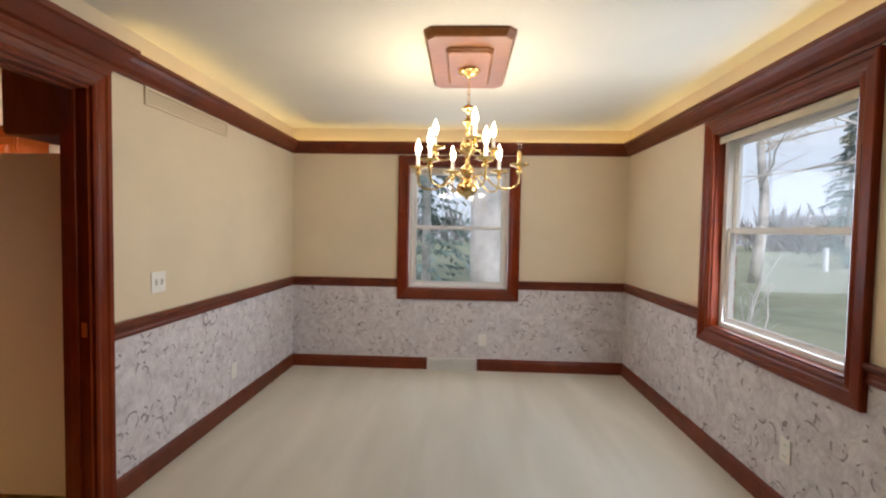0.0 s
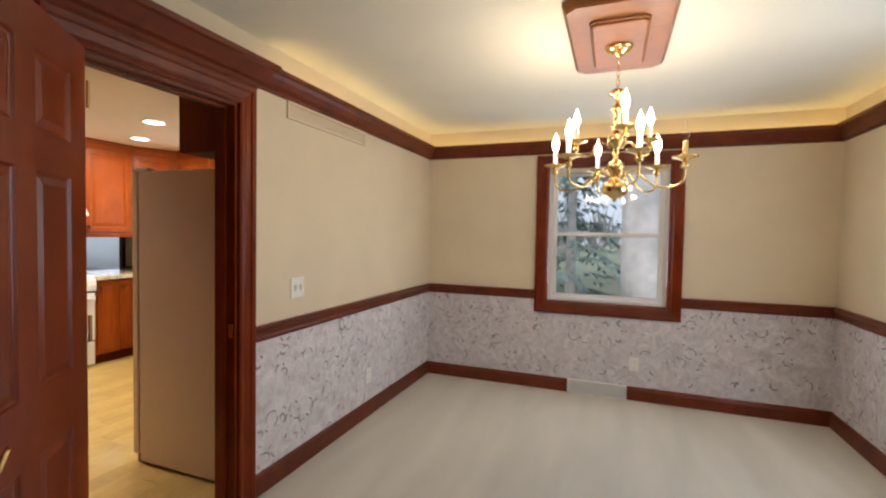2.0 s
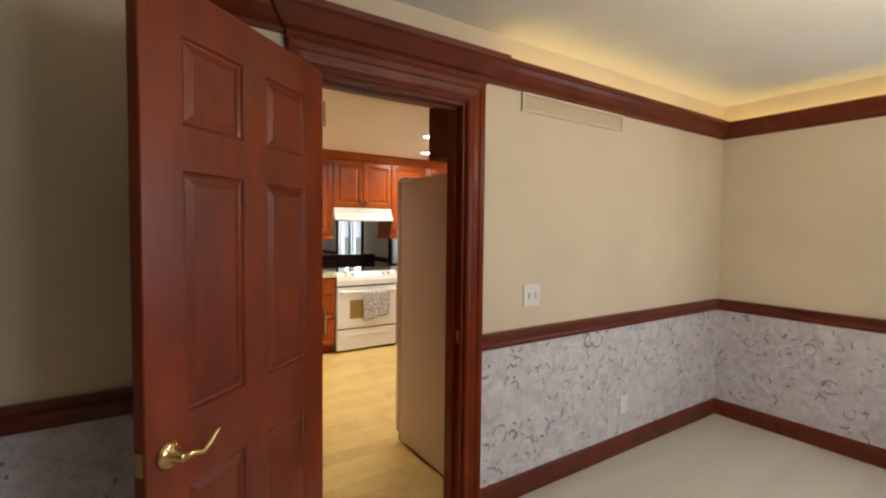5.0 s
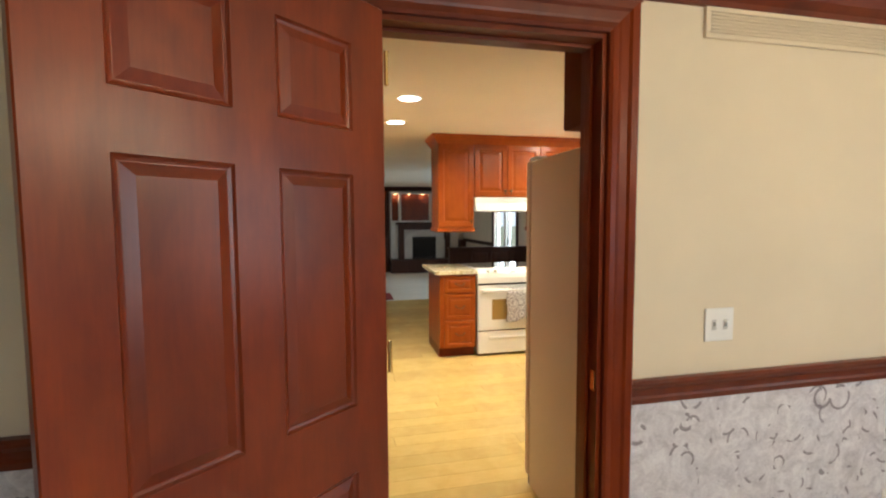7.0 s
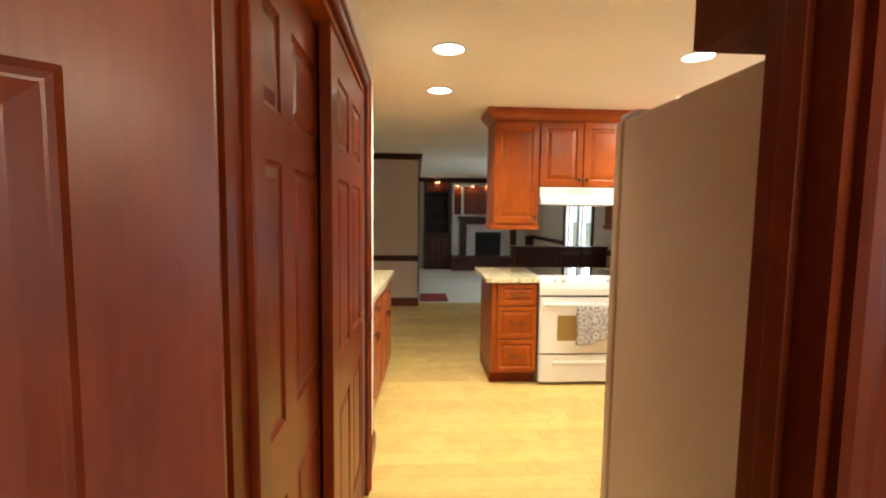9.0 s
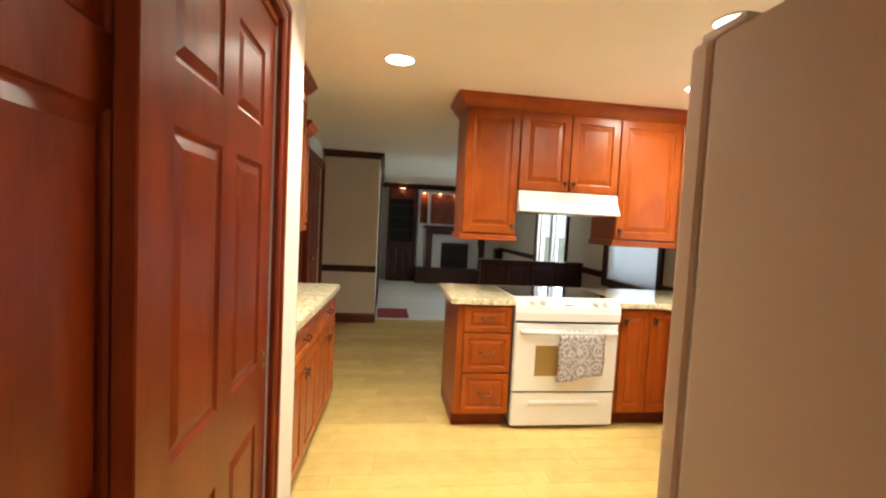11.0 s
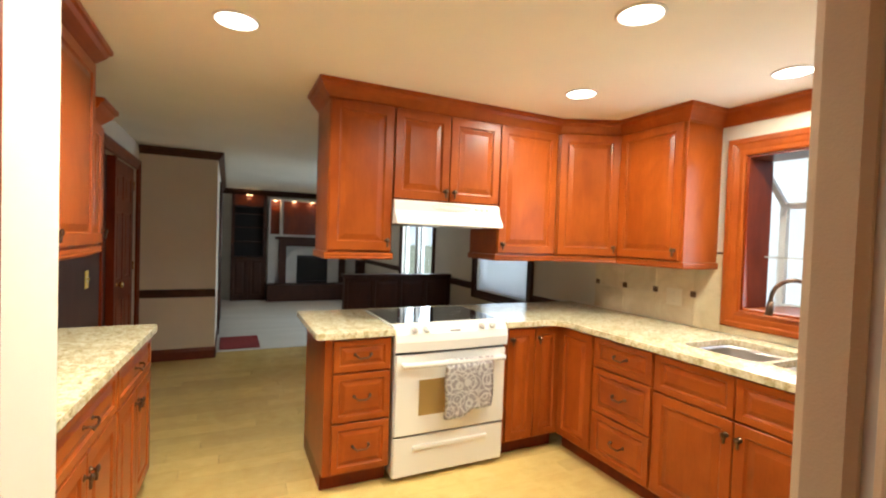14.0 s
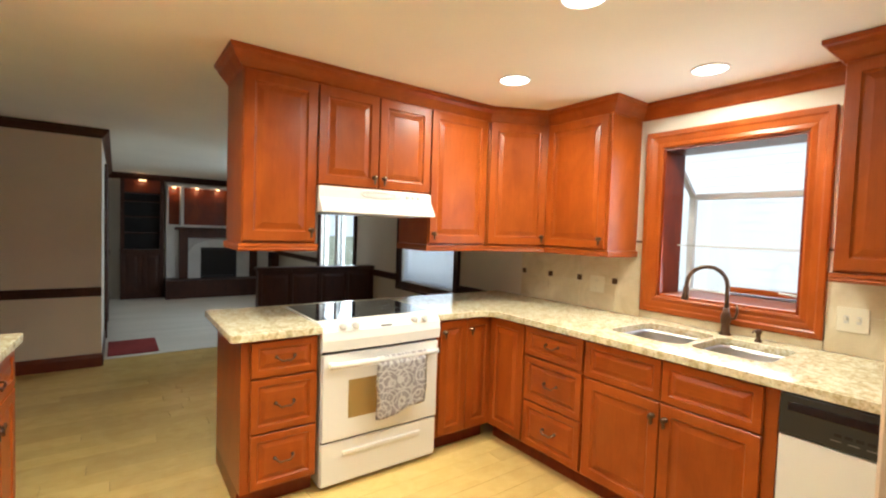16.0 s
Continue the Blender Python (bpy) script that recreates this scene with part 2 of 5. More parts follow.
def part(name, bm, mat, parent=None, label="", smooth=False):
    me = bpy.data.meshes.new(name)
    bmesh.ops.recalc_face_normals(bm, faces=bm.faces[:])
    bm.to_mesh(me)
    bm.free()
    if smooth:
        for p in me.polygons:
            p.use_smooth = True
    for m in (mat if isinstance(mat, (list, tuple)) else [mat]):
        me.materials.append(m)
    ob = new(name, me)
    if parent:
        ob.parent = parent
    if label:
        ob["label"] = label
    return ob


def bm_new():
    return bmesh.new()


def box(bm, x0, y0, z0, x1, y1, z1, bevel=0.0):
    m = Matrix.LocRotScale(((x0 + x1) / 2, (y0 + y1) / 2, (z0 + z1) / 2), None, (abs(x1 - x0), abs(y1 - y0), abs(z1 - z0)))
    v = bmesh.ops.create_cube(bm, size=1, matrix=m)["verts"]
    if bevel:
        e = list({e for w in v for e in w.link_edges})
        bmesh.ops.bevel(bm, geom=e, offset=bevel, segments=2, profile=0.5, affect='EDGES', clamp_overlap=True)
    return bm


def boxed(*a, **k):
    return box(bm_new(), *a, **k)


def cyl(bm, m, r1, r2, h, seg=20):
    bmesh.ops.create_cone(bm, cap_ends=True, segments=seg, radius1=r1, radius2=r2, depth=h, matrix=m @ Matrix.Translation((0, 0, h / 2)))
    return bm


def lathe(bm, profile, seg=24, m=Matrix()):
    """Turned shape round z from (radius, height) pairs."""
    rings = []
    for r, z in profile:
        rings.append([bm.verts.new(m @ Vector((r * math.cos(2 * math.pi * i / seg), r * math.sin(2 * math.pi * i / seg), z))) for i in range(seg)])
    for a, b in zip(rings, rings[1:]):
        for i in range(seg):
            bm.faces.new((a[i], a[(i + 1) % seg], b[(i + 1) % seg], b[i]))
    bm.faces.new(rings[0])
    bm.faces.new(rings[-1])
    return bm


def tube(bm, pts, r, seg=10, taper=None):
    """A round bar along points."""
    pts = [Vector(p) for p in pts]
    rings, side = [], None
    for i, p in enumerate(pts):
        d = (pts[min(i + 1, len(pts) - 1)] - pts[max(i - 1, 0)]).normalized()
        if side is None:
            side = d.orthogonal().normalized()
        side = (side - d * side.dot(d)).normalized()
        up = d.cross(side)
        k = r if taper is None else r + (taper - r) * i / (len(pts) - 1)
        rings.append([bm.verts.new(p + k * (math.cos(a) * side + math.sin(a) * up)) for a in [2 * math.pi * j / seg for j in range(seg)]])
    for a, b in zip(rings, rings[1:]):
        for j in range(seg):
            bm.faces.new((a[j], a[(j + 1) % seg], b[(j + 1) % seg], b[j]))
    bm.faces.new(rings[0])
    bm.faces.new(rings[-1])
    return bm


def sweep(bm, path, profile, closed=False, z=0.0):
    """A moulding along a plan polyline; profile (d, z) pairs, d to the left of the path, mitred at corners."""
    pts = [Vector(p) for p in path]
    n = len(pts)
    rings = []
    for i, p in enumerate(pts):
        a = pts[i - 1] if (i > 0 or closed) else None
        b = pts[(i + 1) % n] if (i < n - 1 or closed) else None
        d1 = (p - a).normalized() if a is not None else (b - p).normalized()
        d2 = (b - p).normalized() if b is not None else d1
        n1, n2 = Vector((-d1.y, d1.x)), Vector((-d2.y, d2.x))
        m = (n1 + n2).normalized()
        m = m / max(0.3, m.dot(n1))
        rings.append([bm.verts.new((p.x + m.x * d, p.y + m.y * d, z + h)) for d, h in profile])
    k = len(profile)
    for i in range(n if closed else n - 1):
        a, b = rings[i], rings[(i + 1) % n]
        for j in range(k):
            bm.faces.new((a[j], a[(j + 1) % k], b[(j + 1) % k], b[j]))
    if not closed:
        bm.faces.new(rings[0])
        bm.faces.new(rings[-1])
    return bm


CASING = [(-0.004, 0), (-0.004, 0.014), (0.006, 0.020), (0.026, 0.016), (0.034, 0.019), (0.058, 0.022), (0.066, 0.029), (0.088, 0.031), (0.094, 0.026), (0.094, 0)]


def casing_side(x0, z0, x1, z1, side, width=0.094, profile=CASING, low=None):
    """One mitred side of a casing round the opening x0..x1, z0..z1 of a local xz plane, standing out to -y."""
    bm = bm_new()
    k = width / 0.094
    ends = {'left': ((x0, z0, -1, -1), (x0, z1, -1, 1)), 'right': ((x1, z0, 1, -1), (x1, z1, 1, 1)),
            'top': ((x0, z1, -1, 1), (x1, z1, 1, 1)), 'bottom': ((x0, z0, -1, -1), (x1, z0, 1, -1))}[side]
    rings = []
    for i, (x, z, sx, sz) in enumerate(ends):
        flat = low and side in ('left', 'right') and i == 0
        rings.append([bm.verts.new((x + sx * d * k, -h, z + (0 if flat else sz * d * k))) for d, h in profile])
    n = len(profile)
    for j in range(n):
        bm.faces.new((rings[0][j], rings[0][(j + 1) % n], rings[1][(j + 1) % n], rings[1][j]))
    bm.faces.new(rings[0])
    bm.faces.new(rings[1])
    return bm


def casing(parent, x0, z0, x1, z1, mats, floor=False, width=0.094):
    """mats: upright, level."""
    for s in ('left', 'right', 'top') + (() if floor else ('bottom',)):
        part("casing_" + s, casing_side(x0, z0, x1, z1, s, width, low=floor), mats[0 if s in ('left', 'right') else 1], parent)


def panel_bm(x0, z0, x1, z1, y, deep=0.011, slope=0.012, gap=0.008, raise_w=0.032, out=-1):
    """A raised and fielded panel in a local xz plane, facing out * y."""
    bm = bm_new()
    steps = [(0, 0), (slope * 0.5, deep * 0.75), (slope, deep), (slope + gap, deep), (slope + gap + raise_w, deep * 0.22), (slope + gap + raise_w + 0.003, deep * 0.1)]
    rings = []
    for inset, d in steps:
        yy = y - out * d
        rings.append([bm.verts.new(c) for c in ((x0 + inset, yy, z0 + inset), (x1 - inset, yy, z0 + inset), (x1 - inset, yy, z1 - inset), (x0 + inset, yy, z1 - inset))])
    for a, b in zip(rings, rings[1:]):
        for j in range(4):
            bm.faces.new((a[j], a[(j + 1) % 4], b[(j + 1) % 4], b[j]))
    bm.faces.new(rings[-1])
    return bm


def leaf_bm(x0, z0, x1, z1, y0, y1, panels, both=False, c=0.003):
    """A framed leaf with openings for its panels; front at y0 (facing -y), back at y1."""
    bm = bm_new()
    xs = sorted({x0 + c, x1 - c, *[v for p in panels for v in (p[0], p[2])]})
    zs = sorted({z0 + c, z1 - c, *[v for p in panels for v in (p[1], p[3])]})

    def face(y):
        for xa, xb in zip(xs, xs[1:]):
            for za, zb in zip(zs, zs[1:]):
                mx, mz = (xa + xb) / 2, (za + zb) / 2
                if any(p[0] < mx < p[2] and p[1] < mz < p[3] for p in panels):
                    continue
                bm.faces.new([bm.verts.new(q) for q in ((xa, y, za), (xb, y, za), (xb, y, zb), (xa, y, zb))])
    face(y0)
    if both:
        face(y1)

    def ring(x_a, z_a, x_b, z_b, y):
        return [bm.verts.new(q) for q in ((x_a, y, z_a), (x_b, y, z_a), (x_b, y, z_b), (x_a, y, z_b))]
    loops = [ring(x0 + c, z0 + c, x1 - c, z1 - c, y0), ring(x0, z0, x1, z1, y0 + c), ring(x0, z0, x1, z1, y1 - c), ring(x0 + c, z0 + c, x1 - c, z1 - c, y1)]
    for a, b in zip(loops, loops[1:]):
        for j in range(4):
            bm.faces.new((a[j], a[(j + 1) % 4], b[(j + 1) % 4], b[j]))
    if not both:
        bm.faces.new(loops[-1])
    bmesh.ops.remove_doubles(bm, verts=bm.verts[:], dist=0.0002)
    return bm


def six_panels(w, h, stile=0.115):
    mid = 0.10
    pw = (w - 2 * stile - mid) / 2
    rows = [(0.23, 0.77), (0.955, 1.572), (1.684, 1.905)]
    k = h / 2.03
    return [(x, a * k, x + pw, b * k) for a, b in rows for x in (stile, stile + pw + mid)]


def structure(ob, label="", category=""):
    return tagged(ob, label, category, kind="structure")


def wall(name, box6, holes, axis, mat, label, z_split=None, low_mat=None):
    """A wall slab with openings cut through. axis 'x': the wall lies in a plane of constant x. holes: (a0, z0, a1, z1)."""
    x0, y0, z0, x1, y1, z1 = box6
    a0, a1 = (y0, y1) if axis == 'x' else (x0, x1)
    bm = bm_new()
    cuts = sorted({a0, a1, *[h[0] for h in holes], *[h[2] for h in holes]})
    zc = sorted({z0, z1, *[h[1] for h in holes], *[h[3] for h in holes], *([z_split] if z_split else [])})
    for pa, pb in zip(cuts, cuts[1:]):
        for za, zb in zip(zc, zc[1:]):
            ma, mz = (pa + pb) / 2, (za + zb) / 2
            if any(h[0] < ma < h[2] and h[1] < mz < h[3] for h in holes):
                continue
            if axis == 'x':
                box(bm, x0, pa, za, x1, pb, zb)
            else:
                box(bm, pa, y0, za, pb, y1, zb)
    bmesh.ops.remove_doubles(bm, verts=bm.verts[:], dist=0.0002)
    # inner doubled faces go
    seen = {}
    for f in bm.faces:
        key = tuple(round(c, 3) for c in f.calc_center_median())
        seen.setdefault(key, []).append(f)
    bmesh.ops.delete(bm, geom=[f for fs in seen.values() if len(fs) > 1 for f in fs], context='FACES_ONLY')
    for f in bm.faces:
        if low_mat and f.calc_center_median().z < z_split:
            f.material_index = 1
    return structure(part(name, bm, [mat, low_mat] if low_mat else mat), label, "wall")


# ---- the setting ----
XL, XR, YB, YF = -1.627, 1.675, 4.80, -5.0
XK, CEIL, KCEIL = -1.757, 2.385, 2.30
RAIL, DOOR_H = 0.86, 2.026
DY0, DY1 = 1.60, 2.34

structure(part("floor_dining", boxed(XL - 0.065, YF - 0.1, -0.1, XR + 0.14, YB + 0.14, 0.0), carpet), "pale beige cut-pile carpet with vacuum marks", "floor")
structure(part("ceiling_dining", boxed(XL - 0.06, YF - 0.1, CEIL, XR + 0.14, YB + 0.14, CEIL + 0.1), ceiling_paint), "white painted dining room ceiling", "ceiling")
BW = (-0.47, 0.80, 0.545, 2.03)
RW = (2.235, 0.80, 3.285, 2.03)
wall("wall_left", (XK, YF, 0, XL, YB, CEIL), [(DY0, 0, DY1, DOOR_H)], 'x', cream, "cream wall over mauve swirl wallpaper", RAIL, wallpaper)
wall("wall_right", (XR, YF, 0, XR + 0.14, YB, CEIL), [RW], 'x', cream, "cream wall over mauve swirl wallpaper", RAIL, wallpaper)
wall("wall_back", (XL, YB, 0, XR + 0.14, YB + 0.14, CEIL), [BW], 'y', cream, "cream wall over mauve swirl wallpaper", RAIL, wallpaper)
# unseen closing wall, added far back so less light bounces behind the door
wall("wall_front", (XL, YF - 0.1, 0, XR, YF, CEIL), [], 'y', cream, "unseen cream closing wall, set far back to cut bounce", RAIL, wallpaper)

# kitchen and family room shell
KW = (-4.01, 1.06, -3.25, 2.01)
BLW = (-7.22, 0.80, -6.16, 2.0)
FW = (-9.92, 0.55, -8.60, 2.05)
CY, LY, HX, FY, FX = 1.575, 1.12, -7.97, 1.857, -12.6
CL0, CL1 = -1.80, -3.33
wall("wall_kitchen_window", (FX, YB, 0, XL, YB + 0.14, KCEIL), [KW, BLW, FW], 'y', white_wall, "cream painted outer wall of the kitchen")
wall("wall_closet", (-3.80, CY - 0.10, 0, XK, CY, KCEIL), [(CL1, 0, CL0, 2.03)], 'y', white_wall, "white kitchen wall round the closet")
structure(part("wall_closet_end", boxed(-3.80, 0.72, 0, -3.70, CY - 0.10, KCEIL), white_wall), "white wall end beside the counter", "wall")
structure(part("wall_closet_back", boxed(-3.699, 0.72, 0, XK, 0.80, KCEIL), white_wall), "plain closet back wall", "wall")
wall("wall_hall", (HX, LY - 0.1, 0, -3.80, LY, KCEIL), [(-7.80, 0, -6.42, 2.03)], 'y', white_wall, "cream wall behind the counter")
structure(part("wall_hall_end", boxed(HX - 0.1, LY - 0.1, 0, HX, FY, KCEIL), tan_wall), "tan hall end wall", "wall")
structure(part("wall_family_side", boxed(FX, FY - 0.1, 0, HX - 0.1, FY, KCEIL), white_wall), "pale family room side wall", "wall")
structure(part("wall_family_far", boxed(FX - 0.1, FY - 0.1, 0, FX, YB + 0.14, KCEIL), white_wall), "pale chimney wall", "wall")
structure(part("ceiling_kitchen", boxed(FX, 0.7, KCEIL, XK, YB, KCEIL + 0.1), kitchen_ceiling), "white painted kitchen ceiling", "ceiling")
structure(part("floor_family", boxed(FX, FY, -0.1, -8.20, YB, 0.004), carpet), "pale grey family room carpet", "floor")
kitchen_floor = structure(part("floor_kitchen", boxed(-8.20, 0.7, -0.1, XK + 0.065, YB, -0.012), dark_void), "light maple plank floor with a satin finish", "floor")

# mouldings of the dining room
BASE = [(0, 0), (0.016, 0), (0.016, 0.085), (0.012, 0.095), (0.012, 0.104), (0.006, 0.115), (0, 0.117)]
CHAIR = [(0, 0), (0.010, 0.003), (0.014, 0.022), (0.010, 0.030), (0.013, 0.052), (0.026, 0.068), (0.030, 0.080), (0.024, 0.088), (0, 0.088)]
CROWN = [(0, 0), (0.012, 0.002), (0.014, 0.018), (0.022, 0.024), (0.038, 0.038), (0.060, 0.066), (0.070, 0.086), (0.082, 0.090), (0.084, 0.112), (0.062, 0.112), (0.050, 0.080), (0, 0.060)]


def trim(name, path, profile, z, mat, label):
    return structure(part(name, sweep(bm_new(), path, profile, z=z), mat), label, "trim")


dark_label = "dark red mahogany %s"
# paths run so that the room is on the left
trim("baseboard_right", [(XR, YF), (XR, YB)], BASE, 0, mahogany_y, dark_label % "baseboard")
trim("baseboard_back_right", [(XR, YB), (0.245, YB)], BASE, 0, mahogany_x, dark_label % "baseboard")
trim("baseboard_back_left", [(-0.255, YB), (XL, YB)], BASE, 0, mahogany_x, dark_label % "baseboard")
trim("baseboard_left", [(XL, YB), (XL, DY1 + 0.094)], BASE, 0, mahogany_y, dark_label % "baseboard")
trim("baseboard_left_near", [(XL, DY0 - 0.094), (XL, YF)], BASE, 0, mahogany_y, dark_label % "baseboard")
ZR = 0.818
trim("chair_rail_right_near", [(XR, YF), (XR, RW[0] - 0.094)], CHAIR, ZR, mahogany_y, dark_label % "chair rail")
trim("chair_rail_right", [(XR, RW[2] + 0.094), (XR, YB)], CHAIR, ZR, mahogany_y, dark_label % "chair rail")
trim("chair_rail_back_right", [(XR, YB), (BW[2] + 0.094, YB)], CHAIR, ZR, mahogany_x, dark_label % "chair rail")
trim("chair_rail_back_left", [(BW[0] - 0.094, YB), (XL, YB)], CHAIR, ZR, mahogany_x, dark_label % "chair rail")
trim("chair_rail_left", [(XL, YB), (XL, DY1 + 0.094)], CHAIR, ZR, mahogany_y, dark_label % "chair rail")
trim("chair_rail_left_near", [(XL, DY0 - 0.094), (XL, YF)], CHAIR, ZR, mahogany_y, dark_label % "chair rail")
ZC = 2.135
trim("crown_right", [(XR, YF), (XR, YB)], CROWN, ZC, mahogany_y, dark_label % "crown shelf with hidden cove light")
trim("crown_back", [(XR, YB), (XL, YB)], CROWN, ZC + 0.0005, mahogany_x, dark_label % "crown shelf with hidden cove light")
trim("crown_left", [(XL, YB), (XL, YF)], CROWN, ZC, mahogany_y, dark_label % "crown shelf with hidden cove light")
for name, a, b in (("cove_light", (XR - 0.03, -0.6), (XR - 0.03, YB - 0.03)), ("cove_light", (XR - 0.05, YB - 0.03), (XL + 0.05, YB - 0.03)), ("cove_light", (XL + 0.03, YB - 0.03), (XL + 0.03, 1.35))):
    tagged(part(name, tube(bm_new(), [(*a, ZC + 0.096), (*b, ZC + 0.096)], 0.008, 8), cove_glow), "warm rope light lying in the crown shelf", "rope light", "cove lights")

# door opening with casing and its heavy cap
open_1 = structure(place("door_1", pose(XL, DY0, 0, 0, 0, 90)), "mahogany cased doorway with a moulded cap", "doorway")
W = DY1 - DY0
casing(open_1, 0, 0, W, DOOR_H, (mahogany, mahogany_y), floor=True)
part("casing_cap", sweep(bm_new(), [(W + 0.10, 0.0), (W + 0.10, -0.03), (-0.10, -0.03), (-0.10, 0.0)],
     [(-0.03, 0), (0.0, 0), (-0.004, 0.018), (-0.004, 0.034), (0.016, 0.044), (0.036, 0.066), (0.062, 0.098), (0.076, 0.106), (0.080, 0.130), (-0.03, 0.130)][::-1], z=2.116), mahogany_y, open_1)
bm = boxed(0.004, 0.0, 0, 0.02, 0.13, DOOR_H)
part("jamb", bm, mahogany, open_1)
part("jamb", boxed(W - 0.02, 0.0, 0, W - 0.004, 0.13, DOOR_H), mahogany, open_1)
part("head_jamb", boxed(0.02, 0.0, DOOR_H - 0.02, W - 0.02, 0.13, DOOR_H - 0.004), mahogany_y, open_1)
part("stop", boxed(W - 0.032, 0.05, 0, W - 0.02, 0.085, DOOR_H - 0.02, bevel=0.002), mahogany, open_1)
part("stop", boxed(0.02, 0.05, 0, 0.032, 0.085, DOOR_H - 0.02, bevel=0.002), mahogany, open_1)
part("head_stop", boxed(0.032, 0.05, DOOR_H - 0.032, W - 0.032, 0.085, DOOR_H - 0.02, bevel=0.002), mahogany_y, open_1)
part("strike_plate", boxed(W - 0.0225, 0.012, 0.87, W - 0.0195, 0.040, 0.94, bevel=0.001), brass, open_1, "brass strike plate")
kc = place("kitchen_casing", pose(0, 0.13, 0) @ pose(W, 0, 0, 0, 0, 180))
kc.parent = open_1
for s in ('left', 'top'):
    part("casing_" + s, casing_side(0, 0, W, DOOR_H, s, 0.07, low=True), mahogany if s != 'top' else mahogany_y, kc)


def door_thing(name, m, w, h, label, mat, lever=None, hinges=True, both=True, knob=None, t=0.036):
    d = place(name, m)
    ps = six_panels(w, h)
    part("leaf", leaf_bm(0, 0, w, h, 0, t, ps, both), mat, d)
    for p in ps:
        part("panel", panel_bm(*p, 0, 0.008, 0.011, 0.003, 0.019), mat, d)
        if both:
            part("panel", panel_bm(*p, t, 0.008, 0.011, 0.003, 0.019, out=1), mat, d)
    if hinges:
        for z in (0.22, 1.0, 1.80):
            part("hinge", cyl(bm_new(), pose(w + 0.004, -0.006, z), 0.006, 0.006, 0.09, 10), brass, d, "brass hinge")
    if lever:
        for s, y in ((1, 0.0), (-1, t)):
            k = part("rosette", lathe(bm_new(), [(0.034, 0), (0.034, 0.006), (0.026, 0.012), (0.014, 0.016), (0.012, 0.045), (0.008, 0.05)], 24, pose(0.062, y, lever, 90 * s, 0, 0)), brass, d, "polished brass rosette", True)
            pts = [(0.062, y - s * 0.045, lever), (0.085, y - s * 0.050, lever + 0.002), (0.115, y - s * 0.050, lever - 0.010), (0.14, y - s * 0.048, lever + 0.002), (0.165, y - s * 0.046, lever + 0.020), (0.178, y - s * 0.046, lever + 0.026)]
            part("lever", tube(bm_new(), pts, 0.0095, 10, 0.006), brass, k, "polished brass lever", True)
        part("latch_plate", boxed(-0.0015, 0.006, lever - 0.028, 0.001, 0.030, lever + 0.028), brass, d, "brass latch plate")
    if knob:
        for s, y in ((1, 0.0), (-1, t)):
            part("knob", lathe(bm_new(), [(0.03, 0), (0.03, 0.005), (0.012, 0.012), (0.010, 0.03), (0.024, 0.038), (0.028, 0.052), (0.020, 0.062), (0.006, 0.066)], 20, pose(0.065, y, knob, 90 * s, 0, 0)), brass, d, "brass knob", True)
    return d


# hinge at the left jamb, swung back into the dining room; local x runs from the free edge to the hinge
HINGE, FREE = Vector((-1.583, 1.632)), Vector((-1.097, 1.055))
DW = (HINGE - FREE).length
ang = math.degrees(math.atan2(HINGE.y - FREE.y, HINGE.x - FREE.x))
tagged(door_thing("dining_door", pose(FREE.x, FREE.y, 0.012, 0, 0, ang), DW, 2.0, "", door_mahogany, lever=0.86), "open six-panel mahogany door with brass lever", "door")


